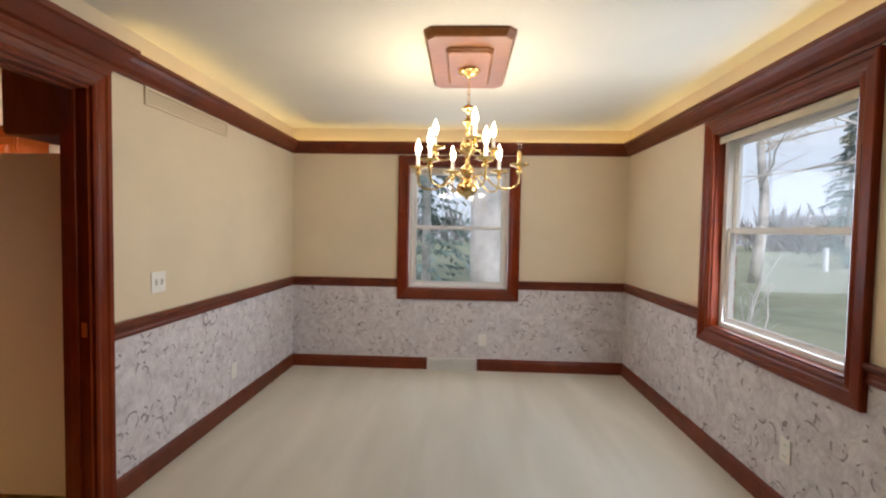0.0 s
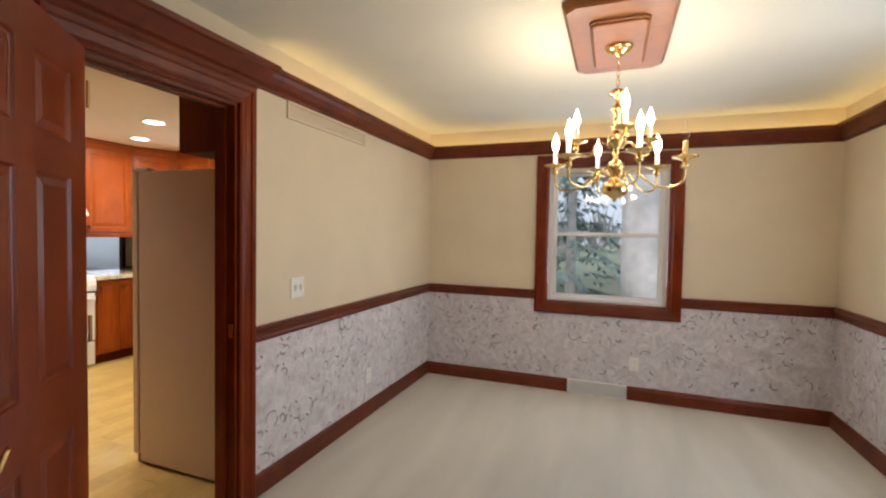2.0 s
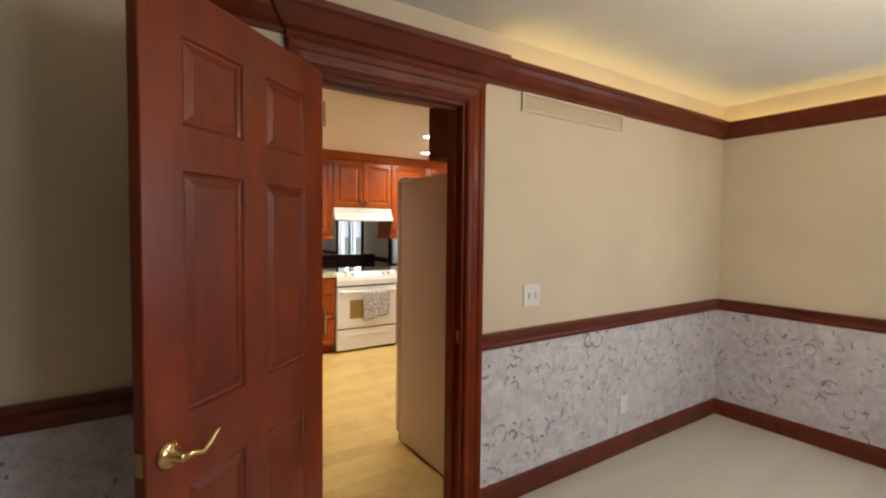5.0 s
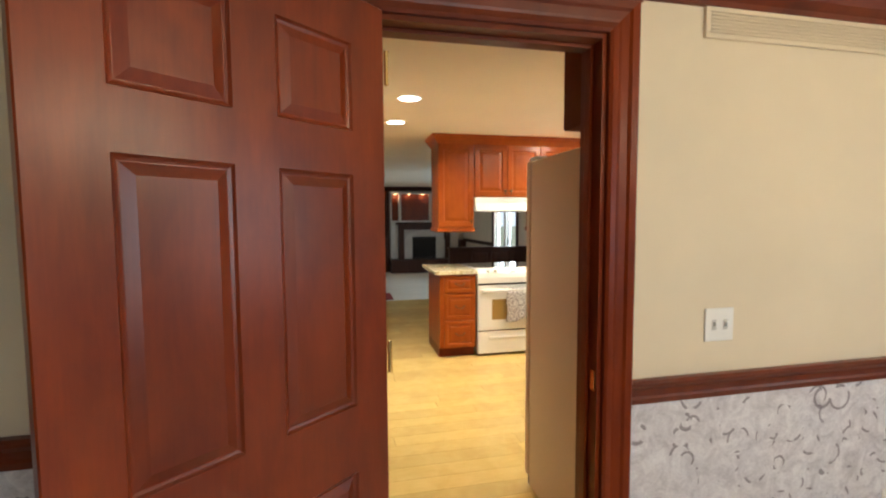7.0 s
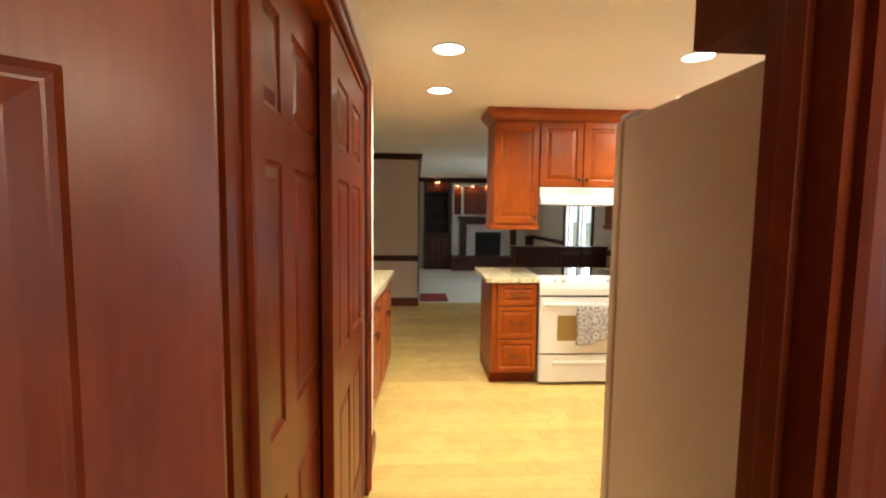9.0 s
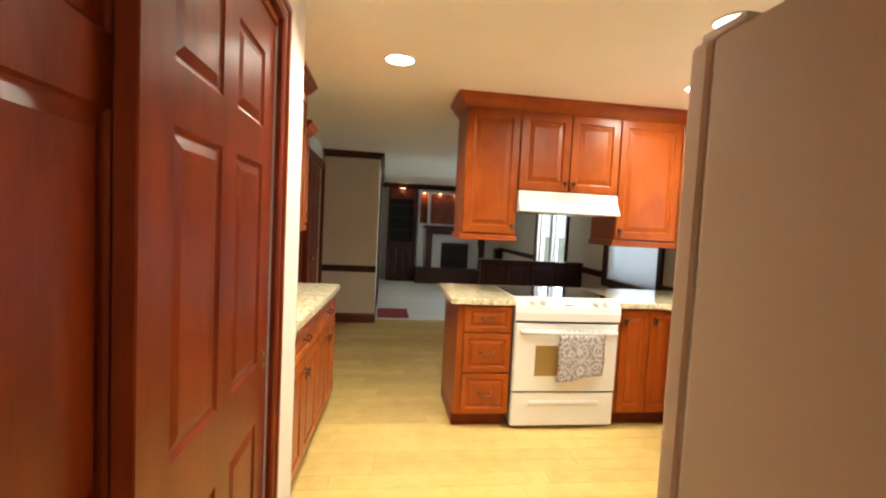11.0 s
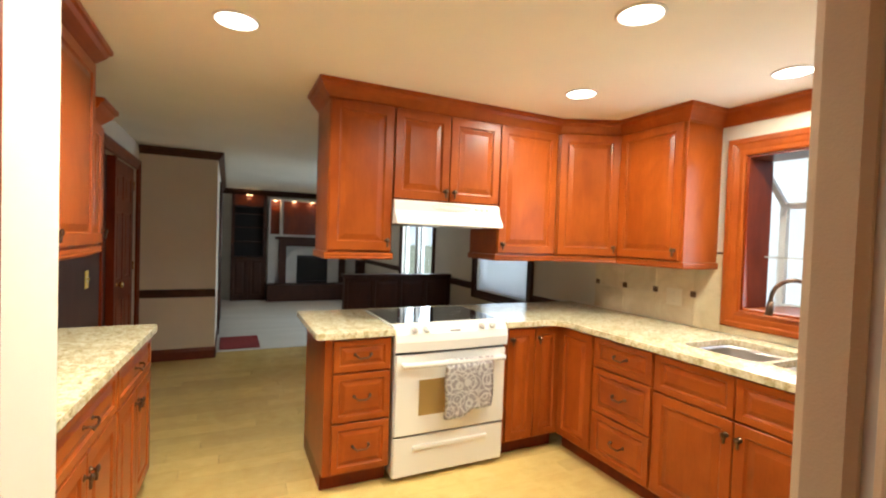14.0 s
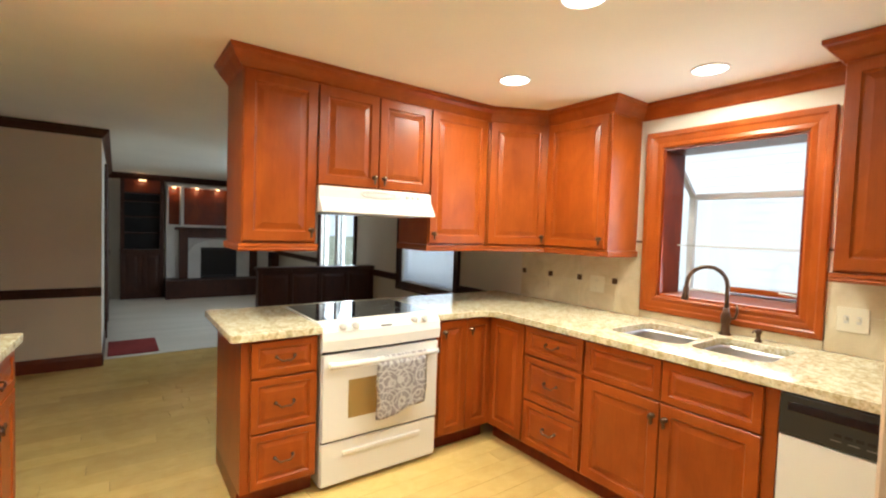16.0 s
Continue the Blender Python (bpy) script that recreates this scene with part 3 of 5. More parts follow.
def double_hung(name, m, w, z0, z1, depth, label, shade=False):
    """A cased sash window; local x along the wall, facing -y; opening 0..w, z0..z1."""
    win = structure(place(name, m), label, "window")
    casing(win, 0, z0, w, z1, (mahogany, mahogany_x if abs(m.to_3x3()[0][0]) > 0.5 else mahogany_y))
    level = mahogany_x if abs(m.to_3x3()[0][0]) > 0.5 else mahogany_y
    for a in ((0.002, z0, 0.014, z1), (w - 0.014, z0, w - 0.002, z1)):
        part("jamb", boxed(a[0], 0, a[1], a[2], 0.05, a[3]), mahogany, win)
    part("head_jamb", boxed(0.014, 0, z1 - 0.014, w - 0.014, 0.05, z1 - 0.002), level, win)
    part("stool", boxed(0.014, -0.004, z0 + 0.002, w - 0.014, 0.05, z0 + 0.016, bevel=0.003), level, win)
    bm = bm_new()
    for a in ((0.014, 0.05, z0 + 0.016, 0.05, 0.12, z1 - 0.014), (w - 0.05, 0.05, z0 + 0.016, w - 0.014, 0.12, z1 - 0.014), (0.05, 0.05, z1 - 0.05, w - 0.05, 0.12, z1 - 0.014), (0.05, 0.05, z0 + 0.016, w - 0.05, 0.12, z0 + 0.045)):
        box(bm, *a, bevel=0.003)
    part("window_frame", bm, vinyl, win)
    mid = (z0 + z1) / 2 + 0.005
    for nm, lo, hi, y in (("lower_sash", z0 + 0.045, mid + 0.018, 0.062), ("upper_sash", mid - 0.018, z1 - 0.05, 0.092)):
        bm = bm_new()
        r = 0.034
        for a in ((0.05, lo, 0.05 + r, hi), (w - 0.05 - r, lo, w - 0.05, hi), (0.05 + r, lo, w - 0.05 - r, lo + r), (0.05 + r, hi - r, w - 0.05 - r, hi)):
            box(bm, a[0], y, a[1], a[2], y + 0.026, a[3], bevel=0.004)
        s = part(nm, bm, vinyl, win)
        g = part("pane", boxed(0.05 + r, y + 0.010, lo + r, w - 0.05 - r, y + 0.014, hi - r), glass, s)
        g.visible_shadow = False
    for x in (w * 0.33, w * 0.67):
        part("sash_lock", lathe(bm_new(), [(0.022, 0), (0.02, 0.008), (0.006, 0.012)], 14, pose(x, 0.075, mid + 0.018)), vinyl, win)
    if shade:
        bm = tube(bm_new(), [(0.02, 0.03, z1 - 0.036), (w - 0.02, 0.03, z1 - 0.036)], 0.02, 14)
        box(bm, 0.02, 0.012, z1 - 0.058, w - 0.02, 0.015, z1 - 0.03)
        box(bm, 0.02, 0.008, z1 - 0.068, w - 0.02, 0.020, z1 - 0.057, bevel=0.003)
        part("roller_shade", bm, shade_cloth, win, "beige roller shade rolled up")
    return win


double_hung("window_1", pose(BW[0], YB, 0), BW[2] - BW[0], BW[1], BW[3], 0.14, "white double-hung window in mahogany casing", True)
double_hung("window_2", pose(XR, RW[2], 0, 0, 0, -90), RW[2] - RW[0], RW[1], RW[3], 0.14, "white double-hung window in mahogany casing, shade up", True)


# wall plates, vent and grille
def wall_plate(m, kind, label, mat=None, w=0.072, h=0.116):
    mat = mat or white_plastic
    p = place("outlet" if kind == "outlet" else "light_switch", m)
    part("plate", boxed(-w / 2, -0.007, -h / 2, w / 2, 0, h / 2, bevel=0.003), mat, p)
    if kind == "outlet":
        for z in (-0.028, 0.028):
            s = part("socket", boxed(-0.016, -0.009, z - 0.014, 0.016, -0.006, z + 0.014, bevel=0.002), mat, p)
            part("slot", boxed(-0.008, -0.0098, z - 0.004, -0.006, -0.0088, z + 0.006), ink, s)
            part("slot", boxed(0.006, -0.0098, z - 0.004, 0.008, -0.0088, z + 0.006), ink, s)
    else:
        n = 2 if w > 0.1 else 1
        for i in range(n):
            x = (i - (n - 1) / 2) * 0.046
            part("collar", boxed(x - 0.009, -0.0085, -0.018, x + 0.009, -0.006, 0.018, bevel=0.001), grey_ink, p)
            part("toggle", boxed(x - 0.005, -0.020, -0.004, x + 0.005, -0.006, 0.012, bevel=0.002), mat, p)
    return tagged(p, label, "outlet" if kind == "outlet" else "switch")


wall_plate(pose(XL, 2.785, 1.075, 0, 0, 90), "switch", "white double toggle switch plate on cream wall", w=0.116)
wall_plate(pose(XL, 3.62, 0.31, 0, 0, 90), "outlet", "white wall outlet on the wallpaper")
wall_plate(pose(0.295, YB, 0.31), "outlet", "white wall outlet on the wallpaper")
wall_plate(pose(XR, 2.56, 0.35, 0, 0, -90), "outlet", "white wall outlet on the wallpaper")

vent = place("floor_vent", pose(-0.005, YB, 0))
bm = bm_new()
for a in ((-0.245, 0.0, 0.245, 0.018), (-0.245, 0.102, 0.245, 0.12), (-0.245, 0.018, -0.225, 0.102), (0.225, 0.018, 0.245, 0.102), (-0.008, 0.018, 0.008, 0.102)):
    box(bm, a[0], -0.03, a[1], a[2], -0.012, a[3], bevel=0.002)
box(bm, -0.245, -0.012, 0, 0.245, -0.001, 0.12)
part("frame", bm, vinyl, vent)
for i in range(7):
    part("slat", boxed(-0.225, -0.026, 0.022 + i * 0.0115, 0.225, -0.014, 0.028 + i * 0.0115), vinyl, vent)
tagged(vent, "white metal baseboard vent register", "vent")

gr = place("return_grille", pose(XL, 2.685, 2.035, 0, 0, 90))
bm = bm_new()
for a in ((0, 0, 0.85, 0.016), (0, 0.084, 0.85, 0.10), (0, 0.016, 0.02, 0.084), (0.83, 0.016, 0.85, 0.084)):
    box(bm, a[0], -0.012, a[1], a[2], 0, a[3], bevel=0.002)
part("frame", bm, grille_paint, gr)
part("backing", boxed(0.02, -0.002, 0.016, 0.83, 0.0, 0.084), grille_paint, gr)
for i in range(6):
    part("slat", boxed(0.02, -0.009, 0.020 + i * 0.011, 0.83, -0.003, 0.026 + i * 0.011), grille_paint, gr)
tagged(gr, "cream painted return air grille under the crown", "grille")

# ceiling medallion and chandelier
CX, CYY = 0.10, 2.98
med = place("ceiling_medallion", pose(CX, CYY, CEIL))


def clipped(bm, w, d, c, steps):
    rings = []
    for inset, z in steps:
        a, b = w / 2 - inset, d / 2 - inset
        q = [(a - c, b), (-a + c, b), (-a, b - c), (-a, -b + c), (-a + c, -b), (a - c, -b), (a, -b + c), (a, b - c)]
        rings.append([bm.verts.new((x, y, z)) for x, y in q])
    for r, s in zip(rings, rings[1:]):
        for j in range(8):
            bm.faces.new((r[j], r[(j + 1) % 8], s[(j + 1) % 8], s[j]))
    bm.faces.new(rings[0])
    bm.faces.new(rings[-1])
    return bm


part("outer_board", clipped(bm_new(), 0.46, 0.84, 0.04, [(0, 0), (0, -0.016), (0.006, -0.024), (0.010, -0.034), (0.018, -0.044)]), plate_wood, med)
part("inner_board", clipped(bm_new(), 0.25, 0.54, 0.022, [(0, -0.044), (0, -0.052), (0.006, -0.056), (0.006, -0.064), (0.014, -0.068)]), plate_wood, med)
tagged(med, "stained wooden ceiling plate with clipped corners", "ceiling plate")

ch = place("chandelier", pose(CX, CYY, 0))
part("canopy", lathe(bm_new(), [(0.065, 2.317), (0.065, 2.31), (0.055, 2.30), (0.03, 2.288), (0.012, 2.28), (0.008, 2.27)], 28), brass, ch, "", True)
for i in range(7):
    z = 2.27 - i * 0.022
    bm = bm_new()
    pts = [(0.008 * math.cos(a) if i % 2 else 0, 0 if i % 2 else 0.008 * math.cos(a), z - 0.013 + 0.016 * math.sin(a)) for a in [2 * math.pi * k / 10 for k in range(11)]]
    part("chain_link", tube(bm, pts, 0.0022, 6), brass, ch)
part("stem", lathe(bm_new(), [(0.006, 2.125), (0.022, 2.115), (0.036, 2.105), (0.040, 2.095), (0.012, 2.085), (0.010, 2.05), (0.028, 2.03), (0.03, 2.015), (0.012, 2.0), (0.012, 1.93), (0.035, 1.905), (0.046, 1.88), (0.035, 1.855), (0.014, 1.84), (0.012, 1.78), (0.03, 1.765), (0.045, 1.745), (0.030, 1.72), (0.016, 1.70), (0.02, 1.68), (0.055, 1.665), (0.062, 1.64), (0.056, 1.615), (0.034, 1.597), (0.012, 1.590), (0.010, 1.580), (0.004, 1.574)], 28), brass, ch, "", True)


def arm(i, ang_, r, z_hub, z_pan, dip, lit=True):
    c, s = math.cos(ang_), math.sin(ang_)
    prof = [(0.03, z_hub), (0.07, z_hub + 0.03), (0.11, z_hub + 0.015), (r * 0.52, z_hub - dip * 0.6), (r * 0.72, z_hub - dip), (r * 0.90, z_hub - dip * 0.8), (r * 0.99, z_hub - dip * 0.3), (r, z_pan - 0.012)]
    pts = []
    for k in range(len(prof) - 1):
        for f in (0, 0.34, 0.67):
            p0, p1, p2, p3 = prof[max(k - 1, 0)], prof[k], prof[k + 1], prof[min(k + 2, len(prof) - 1)]
            q = [0.5 * (2 * p1[j] + (p2[j] - p0[j]) * f + (2 * p0[j] - 5 * p1[j] + 4 * p2[j] - p3[j]) * f * f + (3 * p1[j] - p0[j] - 3 * p2[j] + p3[j]) * f ** 3) for j in (0, 1)]
            pts.append((q[0] * c, q[0] * s, q[1]))
    pts.append((r * c, r * s, z_pan - 0.012))
    a = part("arm", tube(bm_new(), pts, 0.0055, 8), brass, ch, "curved brass arm", True)
    at = Matrix.Translation((r * c, r * s, z_pan))
    part("drip_pan", lathe(bm_new(), [(0.008, -0.016), (0.012, -0.012), (0.024, -0.006), (0.055, 0.004), (0.057, 0.008), (0.02, 0.004), (0.014, 0.006)], 20, at), brass, a, "brass drip pan", True)
    part("candle_cup", lathe(bm_new(), [(0.006, -0.046), (0.012, -0.042), (0.017, -0.034), (0.014, -0.024), (0.008, -0.017)], 14, at), brass, a, "", True)
    # sleeves of lit bulbs are white: the bulb's glow put into their colour
    part("candle_sleeve", lathe(bm_new(), [(0.015, 0.004), (0.015, 0.012), (0.0115, 0.016), (0.0115, 0.075), (0.009, 0.08)], 14, at), vinyl if lit else brass, a, "candle sleeve", True)
    part("bulb", lathe(bm_new(), [(0.007, 0.08), (0.010, 0.086), (0.016, 0.102), (0.018, 0.116), (0.013, 0.138), (0.006, 0.156), (0.002, 0.172)], 14, at), bulb_glow if lit else glass, a, "lit flame bulb" if lit else "unlit clear flame bulb", True)
    if lit:
        lamp("chandelier_glow", 'POINT', Matrix.Translation((CX + r * c * 1.12, CYY + r * s * 1.12, z_pan + 0.125)), 3.1, (1.0, 0.79, 0.52), 0.025)


for i in range(6):
    arm(i, radians(-12 + i * 60), 0.30, 1.69, 1.765, 0.055, i != 0)
for i in range(3):
    arm(i, radians(40 + i * 120), 0.205, 1.84, 1.885, 0.03)
tagged(ch, "polished brass two-tier chandelier with candle bulbs, one out", "chandelier")

# ---- kitchen ----


def pull(parent, x, z, y=-0.02, w=0.09, mat=None):
    """A bail pull: two posts and a drooping bar."""
    h = part("handle", tube(bm_new(), [(x - w / 2, y, z + 0.006), (x - w / 2, y - 0.018, z + 0.006), (x - w / 2 + 0.008, y - 0.024, z), (x - w / 4, y - 0.025, z - 0.012), (x, y - 0.025, z - 0.009), (x + w / 4, y - 0.025, z - 0.012), (x + w / 2 - 0.008, y - 0.024, z), (x + w / 2, y - 0.018, z + 0.006), (x + w / 2, y, z + 0.006)], 0.0045, 8), bronze, parent, "dark bronze bail pull", True)
    for s in (-1, 1):
        part("backplate", lathe(bm_new(), [(0.010, 0), (0.008, 0.003), (0.004, 0.004)], 12, pose(x + s * w / 2, y, z + 0.006, 90)), bronze, h)
    return h


def knob(parent, x, z, y=-0.02):
    k = part("handle", lathe(bm_new(), [(0.013, 0), (0.012, 0.003), (0.005, 0.006), (0.005, 0.016), (0.013, 0.020), (0.014, 0.026), (0.006, 0.030)], 14, pose(x, y, z, 90)), bronze, parent, "dark bronze knob", True)
    part("drop", boxed(x - 0.006, y - 0.024, z - 0.040, x + 0.006, y - 0.014, z + 0.004, bevel=0.003), bronze, k)
    return k


def front(parent, kind, x0, z0, x1, z1, grab, mats):
    """A raised-panel door or drawer front, 20 mm thick, before y = 0."""
    m = mats[0] if kind == "door" else mats[1]
    e = 0.050 if kind == "door" else 0.034
    p = (x0 + e, z0 + e, x1 - e, z1 - e)
    d = part(kind, leaf_bm(x0, z0, x1, z1, -0.02, -0.001, [p]), m, parent)
    part("panel", panel_bm(*p, -0.02, 0.009, 0.010, 0.004, 0.026 if kind == "door" else 0.018), m, d)
    if grab == "pull":
        pull(d, (x0 + x1) / 2, (z0 + z1) / 2)
    elif grab == "l":
        knob(d, x0 + 0.028, z1 - 0.07 if z0 < 0.8 else z0 + 0.06)
    elif grab == "r":
        knob(d, x1 - 0.028, z1 - 0.07 if z0 < 0.8 else z0 + 0.06)
    return d


def cabinet(name, m, w, z0, z1, depth, fronts, label, toe=True, mats=None, group="kitchen cabinets"):
    mats = mats or (cherry, cherry_x)
    c = place(name, m)
    zb = z0 + (0.10 if toe else 0)
    part("body", boxed(0.001, 0, zb, w - 0.001, depth, z1, bevel=0.0015), mats[0], c)
    if toe:
        part("toe_kick", boxed(0.001, 0.06, z0, w - 0.001, depth, zb), mahogany, c, "dark recessed toe kick")
    for f in fronts:
        front(c, *f, mats)
    return tagged(c, label, "cabinet", group)


CAB_CROWN = [(0, 0), (0.004, 0.0), (0.008, 0.012), (0.014, 0.016), (0.022, 0.026), (0.046, 0.052), (0.056, 0.072), (0.068, 0.078), (0.070, 0.098), (0, 0.098)]
LIGHT_RAIL = [(-0.012, 0), (0.008, 0), (0.014, 0.010), (0.010, 0.018), (0.014, 0.024), (0.012, 0.040), (-0.012, 0.040)]
HT = 0.87
PX, WY = -4.79, 4.08

# peninsula units, facing +x
cabinet("drawer_cabinet", pose(PX, 2.46, 0, 0, 0, 90), 0.385, 0, HT, 0.62, [("drawer", 0.045, 0.68, 0.375, 0.86, "pull"), ("drawer", 0.045, 0.40, 0.375, 0.67, "pull"), ("drawer", 0.045, 0.115, 0.375, 0.39, "pull")], "cherry cabinet with three raised-panel drawers beside the stove", mats=(cherry, cherry_y))
cabinet("base_cabinet", pose(PX, 3.622, 0, 0, 0, 90), 0.456, 0, HT, 0.62, [("door", 0.02, 0.115, 0.235, 0.86, "l"), ("door", 0.24, 0.115, 0.455, 0.86, "l")], "cherry corner cabinet with two narrow doors", mats=(cherry, cherry_y))
# window wall units, facing -y
cabinet("base_cabinet", pose(PX, WY, 0), 0.34, 0, HT, 0.70, [("door", 0.025, 0.115, 0.335, 0.86, "")], "cherry corner cabinet with a single door")
cabinet("drawer_cabinet", pose(-4.45, WY, 0), 0.45, 0, HT, 0.70, [("drawer", 0.01, 0.68, 0.44, 0.86, "pull"), ("drawer", 0.01, 0.40, 0.44, 0.67, "pull"), ("drawer", 0.01, 0.115, 0.44, 0.39, "pull")], "cherry cabinet with three raised-panel drawers")
cabinet("sink_cabinet", pose(-4.0, WY, 0), 0.90, 0, 0.70, 0.70, [("door", 0.01, 0.115, 0.432, 0.655, "r"), ("door", 0.438, 0.115, 0.85, 0.655, "l")], "cherry sink cabinet with two doors and false drawers")
sc = [o for o in scene.objects if o.name == "sink_cabinet"][0]
part("apron", boxed(0.001, 0, 0.70, 0.899, 0.03, HT), cherry_x, sc)
front(sc, "drawer", 0.01, 0.665, 0.432, 0.86, "", (cherry, cherry_x))
front(sc, "drawer", 0.438, 0.665, 0.85, 0.86, "", (cherry, cherry_x))
cabinet("base_cabinet", pose(-2.485, WY, 0), 0.70, 0, HT, 0.70, [("door", 0.01, 0.115, 0.69, 0.86, "r")], "cherry base cabinet beside the dishwasher")

# dishwasher
dwm = place("dishwasher", pose(-3.095, WY, 0))
part("tub", boxed(0.002, 0.0, 0.10, 0.604, 0.60, HT - 0.004), black_plastic, dwm)
part("door", boxed(0.004, -0.028, 0.12, 0.602, -0.001, 0.70, bevel=0.006), enamel, dwm, "white enamel door")
cp = part("control_panel", boxed(0.004, -0.034, 0.705, 0.602, -0.001, 0.862, bevel=0.006), black_plastic, dwm, "black control panel")
part("latch_recess", boxed(0.03, -0.0385, 0.80, 0.57, -0.034, 0.835, bevel=0.002), black_glass, cp)
for i in range(4):
    part("button", boxed(0.17 + i * 0.03, -0.0375, 0.752, 0.192 + i * 0.03, -0.034, 0.765, bevel=0.001), dark_void, cp)
for i in range(3):
    part("legend", boxed(0.16 + i * 0.05, -0.0352, 0.735, 0.19 + i * 0.05, -0.0342, 0.738), ink, cp)
part("kick_plate", boxed(0.004, 0.05, 0.005, 0.602, 0.06, 0.10), black_plastic, dwm)
tagged(dwm, "white dishwasher with a black control panel", "dishwasher")

# worktop: one L-shaped slab with a rounded inner corner, cut for stove and sink
SX0, SX1, SY0, SY1 = -3.975, -3.205, 4.23, 4.66


def slab(name, outline, holes, z0, z1, label, mat=granite):
    bm = bm_new()
    edges = []
    for loop in [outline] + holes:
        vs = [bm.verts.new((x, y, z1)) for x, y in loop]
        edges += [bm.edges.new((vs[i], vs[(i + 1) % len(vs)])) for i in range(len(vs))]
    f = bmesh.ops.triangle_fill(bm, use_beauty=True, use_dissolve=False, edges=edges)
    faces = [g for g in f["geom"] if isinstance(g, bmesh.types.BMFace)]
    r = bmesh.ops.extrude_face_region(bm, geom=faces)
    bmesh.ops.translate(bm, verts=[g for g in r["geom"] if isinstance(g, bmesh.types.BMVert)], vec=(0, 0, z0 - z1))
    bmesh.ops.recalc_face_normals(bm, faces=bm.faces[:])
    sharp = [e for e in bm.edges if len(e.link_faces) == 2 and e.calc_face_angle(0) > 0.9 and abs(e.verts[0].co.z - e.verts[1].co.z) < 0.001]
    bmesh.ops.bevel(bm, geom=sharp, offset=0.009, segments=3, profile=0.5, affect='EDGES', clamp_overlap=True)
    return tagged(part(name, bm, mat), label, "countertop")


def arc(cx, cy, r, a0, a1, n=6):
    return [(cx + r * math.cos(radians(a0 + (a1 - a0) * i / n)), cy + r * math.sin(radians(a0 + (a1 - a0) * i / n))) for i in range(n + 1)]


def rounded(x0, y0, x1, y1, r, n=5):
    return arc(x1 - r, y0 + r, r, -90, 0, n) + arc(x1 - r, y1 - r, r, 0, 90, n) + arc(x0 + r, y1 - r, r, 90, 180, n) + arc(x0 + r, y0 + r, r, 180, 270, n)


FE, BE = -4.745, -5.50
outline = [(BE, 2.405), *arc(FE - 0.03, 2.435, 0.03, -90, 0, 3), (FE, 2.852), (-5.395, 2.852), (-5.395, 3.615), (FE, 3.615), (FE, 3.91), *[(x, y) for x, y in arc(FE + 0.12, 3.91, 0.12, 180, 90, 5)][1:], (-1.79, 4.03), (-1.79, 4.795), (BE, 4.795)]
slab("countertop", outline, [rounded(SX0, SY0, -3.575, SY1 + 0.005, 0.07), rounded(-3.545, SY0 + 0.03, SX1, SY1 - 0.01, 0.06)], HT + 0.002, 0.91, "speckled beige granite worktop with rounded edges")
# sink bowls
sk = place("kitchen_sink")
for x0, y0, x1, y1, d in ((SX0, SY0, -3.575, SY1 + 0.005, 0.19), (-3.545, SY0 + 0.03, SX1, SY1 - 0.01, 0.16)):
    bm = bm_new()
    rings = []
    for inset, z, r in ((-0.012, 0.871, 0.075), (0.0, 0.871, 0.07), (0.004, 0.85, 0.07), (0.014, 0.871 - d + 0.03, 0.065), (0.05, 0.871 - d, 0.05)):
        rings.append([bm.verts.new((x, y, z)) for x, y in rounded(x0 + inset, y0 + inset, x1 - inset, y1 - inset, max(0.02, r))])
    for a, b in zip(rings, rings[1:]):
        for j in range(len(a)):
            bm.faces.new((a[j], a[(j + 1) % len(a)], b[(j + 1) % len(a)], b[j]))
    bm.faces.new(rings[-1])
    bl = part("bowl", bm, steel, sk, "brushed steel bowl", True)
    part("drain", lathe(bm_new(), [(0.04, 0), (0.036, 0.004), (0.02, 0.003)], 18, pose((x0 + x1) / 2, (y0 + y1) / 2, 0.872 - d)), steel, bl)
tagged(sk, "double-bowl undermount stainless steel sink", "sink")
fa = place("faucet", pose(-3.565, 4.725, 0.91))
part("base", lathe(bm_new(), [(0.030, 0), (0.030, 0.008), (0.022, 0.016), (0.020, 0.06), (0.026, 0.075), (0.026, 0.11), (0.018, 0.125), (0.014, 0.15)], 20), bronze, fa, "", True)
pts = [(0, 0, 0.14), (0, 0, 0.27)] + [(-0.085 + 0.085 * math.cos(a), -0.055 + 0.055 * math.cos(a), 0.27 + 0.105 * math.sin(a)) for a in [math.pi * i / 10 for i in range(1, 11)]] + [(-0.17, -0.11, 0.24)]
part("spout", tube(bm_new(), pts, 0.0115, 12), bronze, fa, "", True)
part("spray_head", tube(bm_new(), [(-0.17, -0.11, 0.255), (-0.172, -0.111, 0.215), (-0.176, -0.113, 0.18)], 0.016, 14, 0.019), bronze, fa, "", True)
part("lever", tube(bm_new(), [(0.012, 0, 0.09), (0.045, -0.004, 0.10), (0.058, -0.006, 0.135), (0.052, -0.006, 0.175)], 0.009, 10, 0.006), bronze, fa, "", True)
tagged(fa, "dark bronze gooseneck kitchen faucet with side lever", "faucet")
sd = place("soap_dispenser", pose(-3.395, 4.70, 0.91))
part("collar", lathe(bm_new(), [(0.018, 0), (0.018, 0.006), (0.011, 0.014), (0.010, 0.04), (0.016, 0.048), (0.016, 0.06), (0.006, 0.066)], 16), bronze, sd, "", True)
part("nozzle", tube(bm_new(), [(0, 0, 0.055), (-0.012, -0.03, 0.058), (-0.014, -0.04, 0.05)], 0.005, 8), bronze, sd)
tagged(sd, "dark bronze soap dispenser beside the sink", "soap dispenser")

